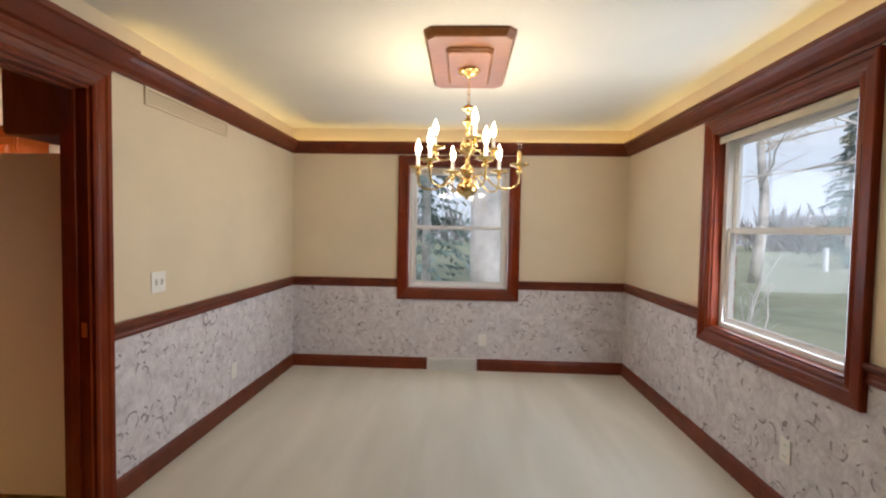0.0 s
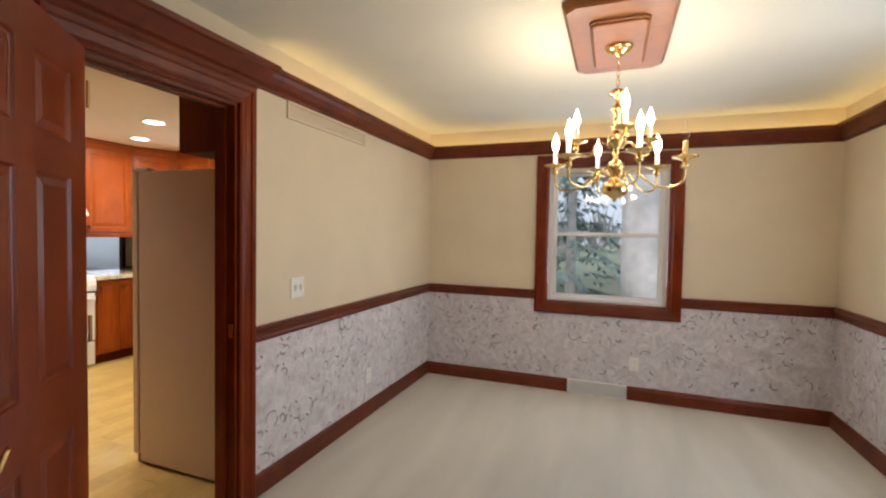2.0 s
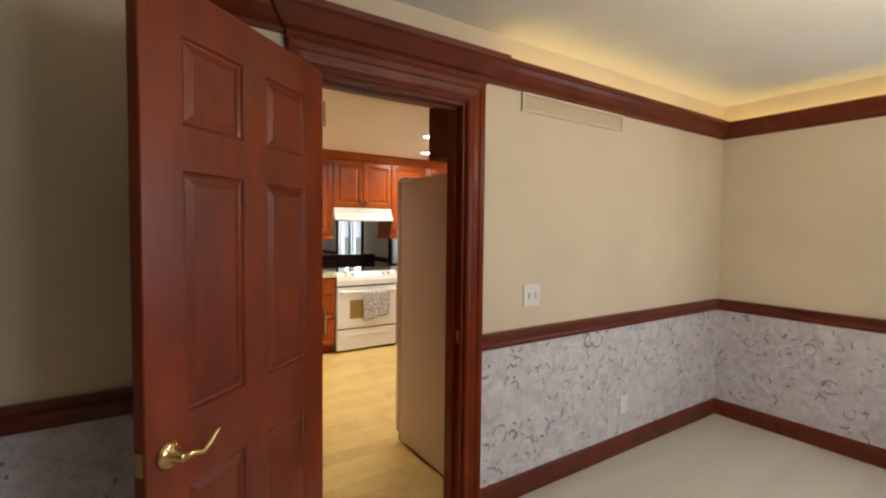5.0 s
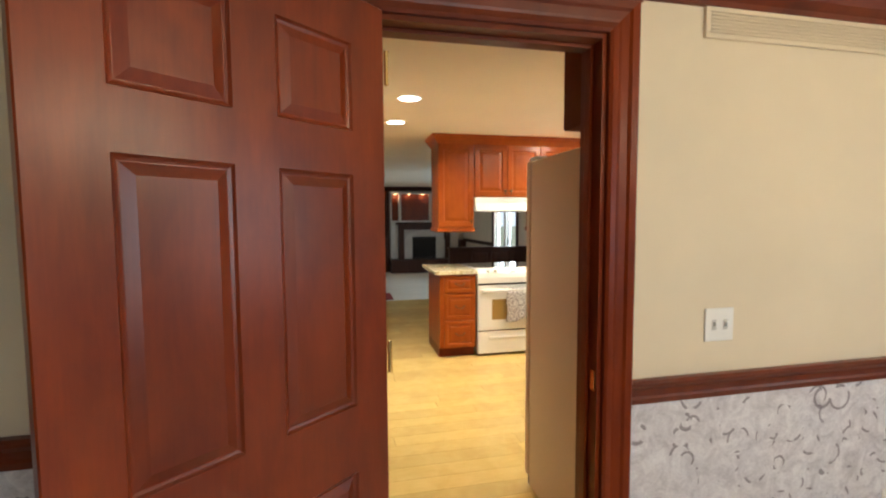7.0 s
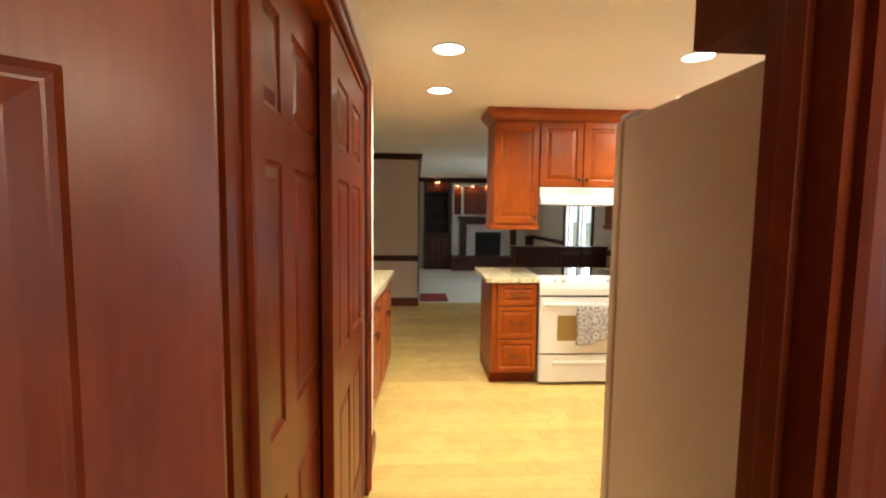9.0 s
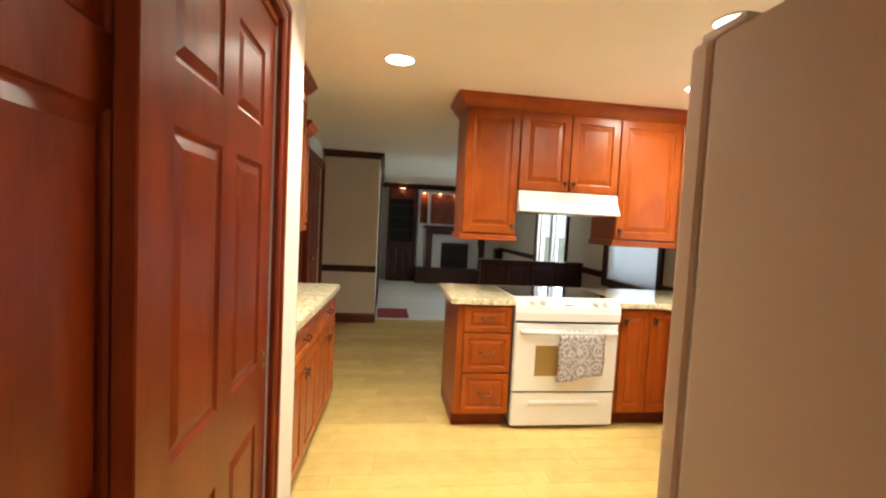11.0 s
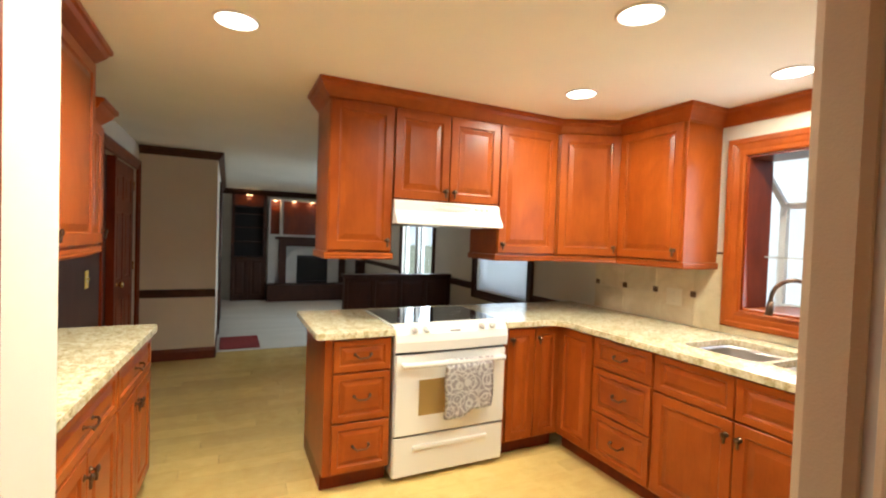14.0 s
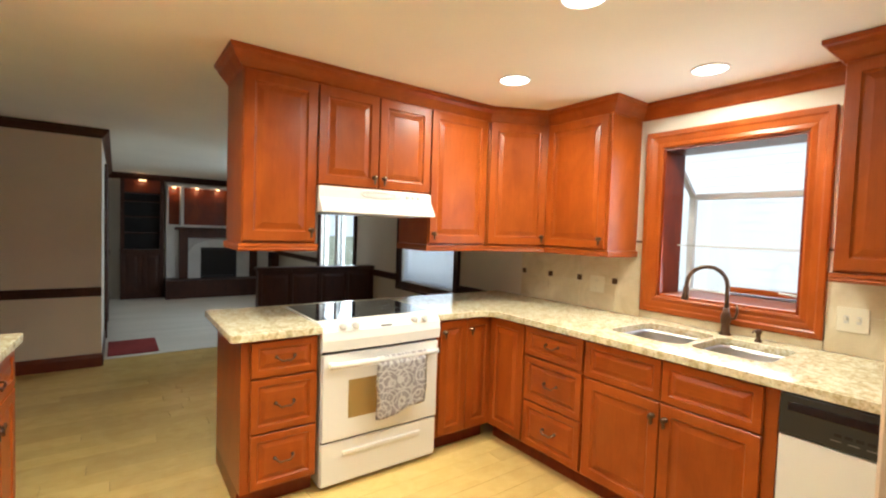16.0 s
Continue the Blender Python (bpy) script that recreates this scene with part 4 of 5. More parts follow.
# stove, facing +x
st = place("stove", pose(PX + 0.01, 2.859, 0, 0, 0, 90))
SW = 0.75
part("body", boxed(0.002, 0.0, 0.025, SW - 0.002, 0.60, 0.885), enamel, st)
for x in (0.04, SW - 0.04):
    part("foot", cyl(bm_new(), pose(x, 0.05, 0), 0.018, 0.018, 0.025, 12), black_plastic, st)
    part("foot", cyl(bm_new(), pose(x, 0.55, 0), 0.018, 0.018, 0.025, 12), black_plastic, st)
dr = part("storage_drawer", boxed(0.003, -0.024, 0.028, SW - 0.003, -0.001, 0.262, bevel=0.006), enamel, st, "white storage drawer")
part("drawer_grip", boxed(0.12, -0.034, 0.178, SW - 0.12, -0.022, 0.208, bevel=0.006), enamel, dr)
part("seam", boxed(0.004, -0.012, 0.262, SW - 0.004, -0.002, 0.274), black_plastic, st)
od = part("oven_door", boxed(0.003, -0.030, 0.274, SW - 0.003, -0.001, 0.752, bevel=0.006), enamel, st, "white oven door")
part("oven_window", boxed(0.15, -0.0325, 0.385, SW - 0.15, -0.0295, 0.60, bevel=0.001), oven_glass, od, "amber tinted oven glass")
hd = part("oven_handle", tube(bm_new(), [(0.03 + (SW - 0.06) * i / 12, -0.066 - 0.012 * math.sin(math.pi * i / 12), 0.700) for i in range(13)], 0.017, 12), enamel, od, "", True)
for x in (0.05, SW - 0.05):
    part("handle_post", boxed(x - 0.018, -0.066, 0.688, x + 0.018, -0.028, 0.712, bevel=0.004), enamel, hd)
part("seam", boxed(0.004, -0.012, 0.752, SW - 0.004, -0.002, 0.766), black_plastic, st)
bm = bm_new()
n = 14
prof = [(-0.004, 0.766), (-0.034, 0.772), (-0.040, 0.83), (-0.030, 0.875), (0.0, 0.912), (0.06, 0.925), (0.06, 0.766)]
rings = []
for i in range(n + 1):
    x = -0.006 + (SW + 0.012) * i / n
    bow = 0.012 * math.sin(math.pi * i / n)
    rings.append([bm.verts.new((x, y - (bow if y < 0.05 else 0), z)) for y, z in prof])
for a, b in zip(rings, rings[1:]):
    for j in range(len(prof)):
        bm.faces.new((a[j], a[(j + 1) % len(prof)], b[(j + 1) % len(prof)], b[j]))
bm.faces.new(rings[0])
bm.faces.new(rings[-1])
pn = part("control_panel", bm, enamel, st, "white sloped control panel")
for x in (0.11, 0.185, SW - 0.185, SW - 0.11):
    part("control_knob", lathe(bm_new(), [(0.022, 0), (0.021, 0.010), (0.015, 0.013), (0.013, 0.028), (0.006, 0.030)], 18, pose(x, -0.030, 0.898, 38, 0, 0)), enamel, pn, "white burner knob", True)
part("display", boxed(0.34, -0.0405, 0.880, 0.41, -0.030, 0.890), ink, pn)
part("cooktop_frame", boxed(-0.006, 0.06, 0.895, SW + 0.006, 0.605, 0.918, bevel=0.004), enamel, st)
ct = part("cooktop", boxed(0.004, 0.064, 0.916, SW - 0.004, 0.60, 0.922, bevel=0.002), black_glass, st, "black glass cooktop")
for x, y, r in ((0.2, 0.2, 0.10), (0.55, 0.2, 0.08), (0.2, 0.45, 0.075), (0.55, 0.45, 0.10)):
    bm = bm_new()
    tube(bm, [(x + r * math.cos(a), y + r * math.sin(a), 0.9222) for a in [2 * math.pi * i / 28 for i in range(29)]], 0.0012, 4)
    part("burner_ring", bm, ink, ct)
tagged(st, "white slide-in electric stove with black glass top", "stove")

# tea towel over the oven handle
tw = bm_new()
cols, rows = 16, 22
grid = []
for i in range(cols + 1):
    x = 0.285 + 0.335 * i / cols
    line = []
    for j in range(rows + 1):
        s = j / rows
        wob = 0.006 * math.sin(i * 1.1 + 0.4) * s + 0.004 * math.sin(i * 2.3) * s
        if j <= 3:
            a = math.pi * (0.15 + 0.85 * (1 - j / 3))
            y, z = (-0.079 + 0.021 * math.cos(a) if j else -0.058), 0.700 + 0.021 * math.sin(a)
        else:
            y, z = -0.103 - wob, 0.700 - (j - 3) / (rows - 3) * (0.325 + 0.012 * math.sin(i * 0.45) - 0.0009 * i * i * 0.2)
        line.append(tw.verts.new((x + 0.004 * math.sin(j * 0.5), y, z)))
    grid.append(line)
for a, b in zip(grid, grid[1:]):
    for j in range(rows):
        tw.faces.new((a[j], b[j], b[j + 1], a[j + 1]))
bmesh.ops.solidify(tw, geom=tw.faces[:], thickness=0.003)
towel = part("tea_towel", tw, towel_cloth, None, "", True)
towel.matrix_world = pose(PX + 0.01, 2.859, 0, 0, 0, 90)
tagged(towel, "grey and white circle-patterned towel on the oven handle", "towel")

# upper cabinets
UZ, UT = 1.345, 2.205
UX, UY = -4.88, 4.47
UD = 0.325
cabinet("wall_cabinet", pose(UX, 2.47, 0, 0, 0, 90), 0.378, UZ, UT, UD + 0.04, [("door", 0.004, UZ + 0.012, 0.374, UT - 0.004, "r")], "tall cherry wall cabinet hung over the peninsula", False, (cherry, cherry_y))
cabinet("wall_cabinet", pose(UX, 2.85, 0, 0, 0, 90), 0.735, 1.665, UT, UD + 0.04, [("door", 0.004, 1.672, 0.364, UT - 0.004, "r"), ("door", 0.371, 1.672, 0.731, UT - 0.004, "l")], "short two-door cherry cabinet above the hood", False, (cherry, cherry_y))
cabinet("wall_cabinet", pose(UX, 3.587, 0, 0, 0, 90), 0.49, UZ, UT, UD + 0.04, [("door", 0.004, UZ + 0.012, 0.470, UT - 0.004, "l")], "tall cherry wall cabinet hung over the peninsula", False, (cherry, cherry_y))
dx, dy = 0.205, UY - 4.08
dl = math.hypot(dx, dy)
da = math.degrees(math.atan2(dy, dx))
cc = cabinet("corner_cabinet", pose(UX, 4.08, 0, 0, 0, da), dl, UZ, UT, 0.05, [("door", 0.012, UZ + 0.012, dl - 0.012, UT - 0.004, "r")], "angled cherry corner wall cabinet", False)
bm = bm_new()
vs = [(0.0, 0.05), (dl, 0.05)] + [tuple((Matrix.Rotation(-radians(da), 2) @ (Vector(q) - Vector((UX, 4.08))))) for q in ((UX + dx, YB - 0.006), (UX - UD - 0.04, YB - 0.006), (UX - UD - 0.04, 4.08))]
lo = [bm.verts.new((x, y, UZ)) for x, y in vs]
hi = [bm.verts.new((x, y, UT)) for x, y in vs]
bm.faces.new(lo)
bm.faces.new(hi)
for i in range(5):
    bm.faces.new((lo[i], lo[(i + 1) % 5], hi[(i + 1) % 5], hi[i]))
part("carcass", bm, cherry, cc)
cabinet("wall_cabinet", pose(UX + dx, UY, 0), -4.16 - UX - dx, UZ, UT, UD, [("door", 0.012, UZ + 0.012, -4.16 - UX - dx - 0.02, UT - 0.004, "r")], "cherry wall cabinet beside the window", False)
cabinet("wall_cabinet", pose(-3.06, UY, 0), 0.70, UZ - 0.03, UT, UD, [("door", 0.006, UZ - 0.018, 0.694, UT - 0.004, "r")], "cherry wall cabinet beside the window", False)
crown_path = [(UX - UD - 0.04, 2.47), (UX, 2.47), (UX, 4.08), (UX + dx, UY), (-4.16, UY), (-4.16, YB - 0.002), (-3.06, YB - 0.002), (-3.06, UY), (-2.36, UY)]
structure(part("cabinet_crown", sweep(bm_new(), crown_path, [(-d, h) for d, h in CAB_CROWN][::-1], z=UT - 0.004), cherry_y), "moulded cherry crown along the cabinet tops", "trim")
for nm, path in (("light_rail_1", [(UX - UD - 0.04, 2.47), (UX, 2.47), (UX, 2.848), (UX - UD - 0.04, 2.848)]), ("light_rail_2", [(UX - UD - 0.04, 3.587), (UX, 3.587), (UX, 4.08), (UX + dx, UY), (-4.16, UY), (-4.16, YB - 0.01)]), ("light_rail_3", [(-3.06, YB - 0.01), (-3.06, UY), (-2.36, UY)])):
    structure(part(nm, sweep(bm_new(), path, [(-d, h) for d, h in LIGHT_RAIL][::-1], z=UZ - 0.041 - (0.03 if nm.endswith("3") else 0)), cherry_y), "cherry light rail under the cabinets", "trim")
# hood
hood = place("range_hood", pose(UX, 2.852, 0, 0, 0, 90))
bm = bm_new()
prof = [(0.34, 1.663), (-0.03, 1.663), (-0.035, 1.60), (-0.085, 1.535), (-0.087, 1.518), (0.34, 1.518)]
ra = [bm.verts.new((0.002, y, z)) for y, z in prof]
rb = [bm.verts.new((0.732, y, z)) for y, z in prof]
for j in range(6):
    bm.faces.new((ra[j], ra[(j + 1) % 6], rb[(j + 1) % 6], rb[j]))
bm.faces.new(ra)
bm.faces.new(rb)
bmesh.ops.bevel(bm, geom=bm.edges[:], offset=0.004, segments=2, affect='EDGES', profile=0.5)
part("shell", bm, enamel, hood)
part("filter", boxed(0.1, 0.0, 1.512, 0.63, 0.25, 1.517), steel, hood)
for k in (1.0, 0.7):
    part("emblem_ring", tube(bm_new(), [(0.38 + 0.13 * k * math.cos(a), -0.0365, 1.632 + 0.022 * k * math.sin(a)) for a in [2 * math.pi * i / 30 for i in range(31)]], 0.0022, 5), grey_ink, hood)
for x in (0.56, 0.60, 0.64):
    part("switch", boxed(x - 0.012, -0.040, 1.622, x + 0.012, -0.032, 1.640, bevel=0.002), grey_ink, hood)
tagged(hood, "white slim range hood under the short cabinet", "range hood")

# backsplash
sp = structure(place("backsplash"), "beige stone tile backsplash", "backsplash")
tile_me = {}


def tile(x0, z0, x1, z1):
    key = (round(x1 - x0, 3), round(z1 - z0, 3))
    if key not in tile_me:
        bm = boxed(0.001, -0.010, 0.001, key[0] - 0.001, -0.001, key[1] - 0.001, bevel=0.0015)
        o = part("tile", bm, splash_tile, sp)
        tile_me[key] = o.data
    else:
        o = new("tile", tile_me[key])
        o.parent = sp
    o.location = (x0, YB, z0)


x = -5.20
while x < -1.95:
    for z0, z1 in ((0.911, 1.10), (1.10, 1.345)):
        x1 = x + 0.30
        if -4.12 < x1 and x < -3.14 and z1 > 0.97:
            continue
        tile(x, z0, x1, z1)
    x += 0.30
tile(-4.30, 0.911, -4.11, 1.40)
tile(-3.15, 0.911, -3.03, 1.30)
tile(-4.11, 0.911, -3.15, 0.975)
bm = boxed(-5.20, YB - 0.004, 0.912, -4.06, YB - 0.001, 1.32)
box(bm, -3.20, YB - 0.004, 0.912, XK, YB - 0.001, 1.32)
structure(part("backsplash_grout", bm, white_wall), "pale grout behind the tiles", "backsplash")
for x in (-5.165, -4.88, -4.60, -4.305):
    tagged(part("accent_tile", boxed(x - 0.02, YB - 0.016, 1.105, x + 0.02, YB - 0.0105, 1.145, bevel=0.002), bronze), "small dark bronze accent tile in the backsplash", "tile", "accent tiles")
for x0, x1 in ((-4.16, -4.11), (-3.15, -3.09)):
    structure(part("liner", boxed(x0, YB - 0.012, 1.40, x1, YB - 0.0005, 1.415, bevel=0.002), bronze), "dark metal liner strip at the tile top", "trim")
wall_plate(pose(-4.445, YB - 0.010, 1.09), "outlet", "almond wall outlet in the backsplash", almond, w=0.12)
wall_plate(pose(-3.045, YB - 0.010, 1.08), "switch", "almond double switch in the backsplash", almond, w=0.12)

# garden window over the sink
gw = structure(place("window_3"), "cherry-cased garden window with a glass shelf", "window")
gwl = place("casing", pose(0, YB, 0))
gwl.parent = gw
casing(gwl, KW[0], KW[1], KW[2], KW[3], (cherry, cherry_x), width=0.10)
D = 0.45
part("side_board", boxed(KW[0] + 0.002, YB, KW[1], KW[0] + 0.02, YB + 0.24, KW[3]), mahogany, gw)
part("side_board", boxed(KW[2] - 0.02, YB, KW[1], KW[2] - 0.002, YB + 0.24, KW[3]), mahogany, gw)
part("head_board", boxed(KW[0] + 0.02, YB, KW[3] - 0.02, KW[2] - 0.02, YB + 0.24, KW[3] - 0.002), mahogany_x, gw)
part("seat_board", boxed(KW[0] + 0.02, YB, KW[1] + 0.002, KW[2] - 0.02, YB + D, KW[1] + 0.02, bevel=0.002), cherry_x, gw)
bm = bm_new()
a, b, z0, z1 = KW[0] - 0.04, KW[2] + 0.04, KW[1] - 0.02, KW[3]
for q in ((a, YB + D, z0, a + 0.04, YB + D + 0.04, 1.75), (b - 0.04, YB + D, z0, b, YB + D + 0.04, 1.75), (a + 0.04, YB + D, z0, b - 0.04, YB + D + 0.04, z0 + 0.05), (a + 0.04, YB + D, 1.71, b - 0.04, YB + D + 0.04, 1.75),
          (a, YB + 0.15, z0, a + 0.04, YB + 0.19, z1), (b - 0.04, YB + 0.15, z0, b, YB + 0.19, z1), (a, YB + 0.19, z0, a + 0.04, YB + D, z0 + 0.04), (b - 0.04, YB + 0.19, z0, b, YB + D, z0 + 0.04)):
    box(bm, *q, bevel=0.003)
for x in (a + 0.02, b - 0.02):
    tube(bm, [(x, YB + 0.17, z1 - 0.02), (x, YB + D + 0.02, 1.73)], 0.022, 4)
part("window_frame", bm, vinyl, gw)
for nm, q in (("front_pane", (a + 0.04, YB + D + 0.018, z0 + 0.05, b - 0.04, YB + D + 0.022, 1.71)), ("side_pane", (a + 0.018, YB + 0.19, z0 + 0.04, a + 0.022, YB + D, 1.72)), ("side_pane", (b - 0.022, YB + 0.19, z0 + 0.04, b - 0.018, YB + D, 1.72))):
    g = part(nm, boxed(*q), glass, gw)
    g.visible_shadow = False
part("glass_shelf", boxed(KW[0] + 0.0, YB + 0.20, 1.39, KW[2] - 0.0, YB + D - 0.02, 1.398), glass, gw, "clear glass shelf")
part("shelf_edge", boxed(KW[0] + 0.0, YB + 0.196, 1.389, KW[2] - 0.0, YB + 0.20, 1.399), grey_ink, gw)
part("lower_rail", boxed(KW[0] + 0.25, YB + 0.41, 1.10, KW[2] - 0.02, YB + 0.45, 1.135, bevel=0.003), cherry_x, gw)
part("crank", tube(bm_new(), [(KW[2] - 0.10, YB + 0.40, 1.12), (KW[2] - 0.10, YB + 0.34, 1.125), (KW[2] - 0.20, YB + 0.33, 1.135)], 0.008, 8), white_plastic, gw, "white window crank")

# refrigerator
fr = place("refrigerator", pose(-2.495, 2.458, 0))
part("body", boxed(0.0, 0.0, 0.02, 0.70, 0.90, 1.735, bevel=0.008), fridge_paint, fr, "beige textured side")
part("door", boxed(-0.062, 0.0, 0.06, -0.006, 0.44, 1.74, bevel=0.012), fridge_paint, fr)
part("door", boxed(-0.062, 0.45, 0.06, -0.006, 0.90, 1.74, bevel=0.012), fridge_paint, fr)
part("gasket", boxed(-0.008, 0.006, 0.07, 0.001, 0.894, 1.73), grey_ink, fr)
part("kick_grille", boxed(-0.03, 0.01, 0.012, 0.0, 0.89, 0.058), black_plastic, fr)
part("hinge_cap", boxed(-0.05, 0.012, 1.74, 0.05, 0.07, 1.758, bevel=0.005), white_plastic, fr)
for y in (0.40, 0.49):
    part("handle", tube(bm_new(), [(-0.06, y, 0.75), (-0.10, y, 0.78), (-0.10, y, 1.45), (-0.06, y, 1.48)], 0.011, 10), white_plastic, fr)
tagged(fr, "almond refrigerator with textured sides beside the doorway", "refrigerator")
cabinet("wall_cabinet", pose(-2.185, 3.40, 0, 0, 0, -90), 0.92, 1.83, 2.295, 0.42, [("door", 0.006, 1.84, 0.457, 2.20, "r"), ("door", 0.463, 1.84, 0.914, 2.20, "l")], "dark-stained cabinet above the refrigerator", False, (dark_cherry, dark_cherry))

# closet with two sliding six-panel leaves
cl = structure(place("door_2", pose(CL0, CY, 0, 0, 0, 180)), "mahogany-cased sliding closet opening", "doorway")
CWD = CL0 - CL1
casing(cl, 0, 0, CWD, 2.03, (mahogany, mahogany_x), floor=True, width=0.055)
part("head_track", boxed(0.002, 0.0, 2.005, CWD - 0.002, 0.095, 2.028), cherry_x, cl)
for i, (x, y) in enumerate(((0.003, 0.056), (CWD - 0.805, 0.006))):
    d = door_thing("closet_door", pose(CL0 - x, CY - y, 0.012, 0, 0, 180), 0.80 if i else 0.86, 1.99, "", mahogany, hinges=False, both=False)
    part("cup_pull", lathe(bm_new(), [(0.026, 0), (0.024, 0.003), (0.018, 0.002), (0.014, -0.004)], 20, pose(0.755 if i else 0.05, 0, 0.93, 90) @ Matrix.Diagonal((0.8, 1.3, 1, 1))), brass, d, "brass cup pull", True)
    tagged(d, "sliding six-panel mahogany closet door", "closet door", "closet doors")
trim("baseboard_closet", [(CL1 - 0.055, CY), (-3.80, CY)], [(-d, h) for d, h in BASE][::-1], 0, mahogany_x, dark_label % "baseboard")

# counter run by the hall, facing +y
lc = pose(-3.808, 1.515, 0, 0, 0, 177.2)
cabinet("base_cabinet", lc, 0.76, 0, HT, 0.385, [("drawer", 0.03, 0.68, 0.75, 0.86, "pull"), ("door", 0.03, 0.115, 0.385, 0.67, "r"), ("door", 0.39, 0.115, 0.75, 0.67, "l")], "cherry base cabinet with a drawer over two doors")
cabinet("base_cabinet", lc @ pose(0.76, 0, 0), 0.66, 0, HT, 0.385, [("drawer", 0.01, 0.68, 0.65, 0.86, "pull"), ("door", 0.01, 0.115, 0.325, 0.67, "r"), ("door", 0.33, 0.115, 0.65, 0.67, "l")], "cherry base cabinet with a drawer over two doors")
slab("countertop", [(-3.803, LY + 0.002), (-3.803, 1.53), *arc(-3.833, 1.53, 0.028, 20, 90, 3), *arc(-5.225, 1.60, 0.03, 90, 180, 3), (-5.255, LY + 0.002)], [], HT + 0.002, 0.91, "speckled beige granite worktop on the short run")
cabinet("wall_cabinet", pose(-3.81, 1.375, 0, 0, 0, 180), 1.17, UZ, UT, 0.25, [("door", 0.01, UZ + 0.012, 0.58, UT - 0.004, "r"), ("door", 0.59, UZ + 0.012, 1.16, UT - 0.004, "l")], "cherry wall cabinet above the short counter", False)
cabinet("wall_cabinet", pose(-4.99, 1.355, 0, 0, 0, 180), 0.25, UZ, 1.965, 0.23, [("door", 0.01, UZ + 0.012, 0.24, 1.955, "r")], "lower cherry wall cabinet at the end of the run", False)
structure(part("crown_hall_cabinet", sweep(bm_new(), [(-3.81, 1.375), (-4.985, 1.375), (-4.985, LY + 0.002)], [(-d, h) for d, h in CAB_CROWN][::-1], z=UT - 0.004), cherry_x), "moulded cherry crown", "trim")
structure(part("crown_hall_cabinet_low", sweep(bm_new(), [(-4.99, 1.355), (-5.24, 1.355), (-5.24, LY + 0.002)], [(-d, h) for d, h in CAB_CROWN][::-1], z=1.963), cherry_x), "moulded cherry crown", "trim")
structure(part("light_rail_4", sweep(bm_new(), [(-3.81, 1.375), (-4.985, 1.375), (-4.985, 1.355), (-5.24, 1.355), (-5.24, LY + 0.01)], [(-d, h) for d, h in LIGHT_RAIL][::-1], z=UZ - 0.041), cherry_x), "cherry light rail under the cabinets", "trim")

# hall door group
structure(part("wood_panel", boxed(-6.30, LY + 0.001, 0, -5.42, LY + 0.02, 2.03, bevel=0.003), walnut), "dark stained wood wall panel", "panelling")
wall_plate(pose(-5.97, LY + 0.02, 1.09, 0, 0, 180), "switch", "brass-yellow switch plate on dark panelling", yellow_plate)
hd2 = structure(place("door_3", pose(-6.42, LY, 0, 0, 0, 180)), "dark cased hall doorway", "doorway")
casing(hd2, 0, 0, 1.38, 2.03, (mahogany, mahogany_x), floor=True)
part("mullion", boxed(0.46, 0.0, 0, 0.53, 0.07, 2.03), mahogany, hd2)
part("side_panel", boxed(0.002, 0.06, 0, 0.46, 0.09, 2.028), walnut, hd2)
tagged(door_thing("hall_door", pose(-6.95, LY - 0.02, 0.01, 0, 0, 180), 0.845, 2.015, "", mahogany, knob=0.93, both=False), "closed dark six-panel hall door with brass knob", "door")

# hall and family room trim
trim("baseboard_hall", [(HX, FY), (HX, LY)], [(d * 1, h * 1.1) for d, h in BASE], 0, mahogany_y, dark_label % "baseboard")
trim("chair_rail_hall", [(HX, FY), (HX, LY)], CHAIR, 0.69, walnut, "dark chair rail")
trim("crown_hall", [(FX, FY), (HX, FY), (HX, LY)], [(d * 0.7, h * 0.75) for d, h in CROWN[:-3]] + [(0, 0.084)], KCEIL - 0.085, walnut, "dark crown moulding")
trim("baseboard_family", [(FX, FY), (HX, FY)], BASE, 0, walnut, "dark baseboard")
trim("chair_rail_family", [(FX, FY), (-10.36, FY)], CHAIR, 0.80, walnut, "dark chair rail")
fd = structure(place("door_4", pose(-9.3, FY, 0, 0, 0, 180)), "dark cased side doorway", "doorway")
casing(fd, 0, 0, 0.95, 2.0, (walnut, walnut), floor=True)
part("leaf", leaf_bm(0, 0, 0.95, 2.0, -0.006, -0.001, [], False), walnut, fd)
trim("chair_rail_window_wall", [(-5.56, YB), (BLW[2] + 0.094, YB)], CHAIR, 0.80, walnut, "dark chair rail")
trim("chair_rail_window_wall_far", [(BLW[0] - 0.094, YB), (FW[2] + 0.094, YB)], CHAIR, 0.80, walnut, "dark chair rail")
trim("chair_rail_window_wall_end", [(FW[0] - 0.094, YB), (FX, YB)], CHAIR, 0.80, walnut, "dark chair rail")
trim("crown_far", [(FX, YB), (FX, FY)], CROWN, KCEIL - 0.113, walnut, "dark crown moulding")

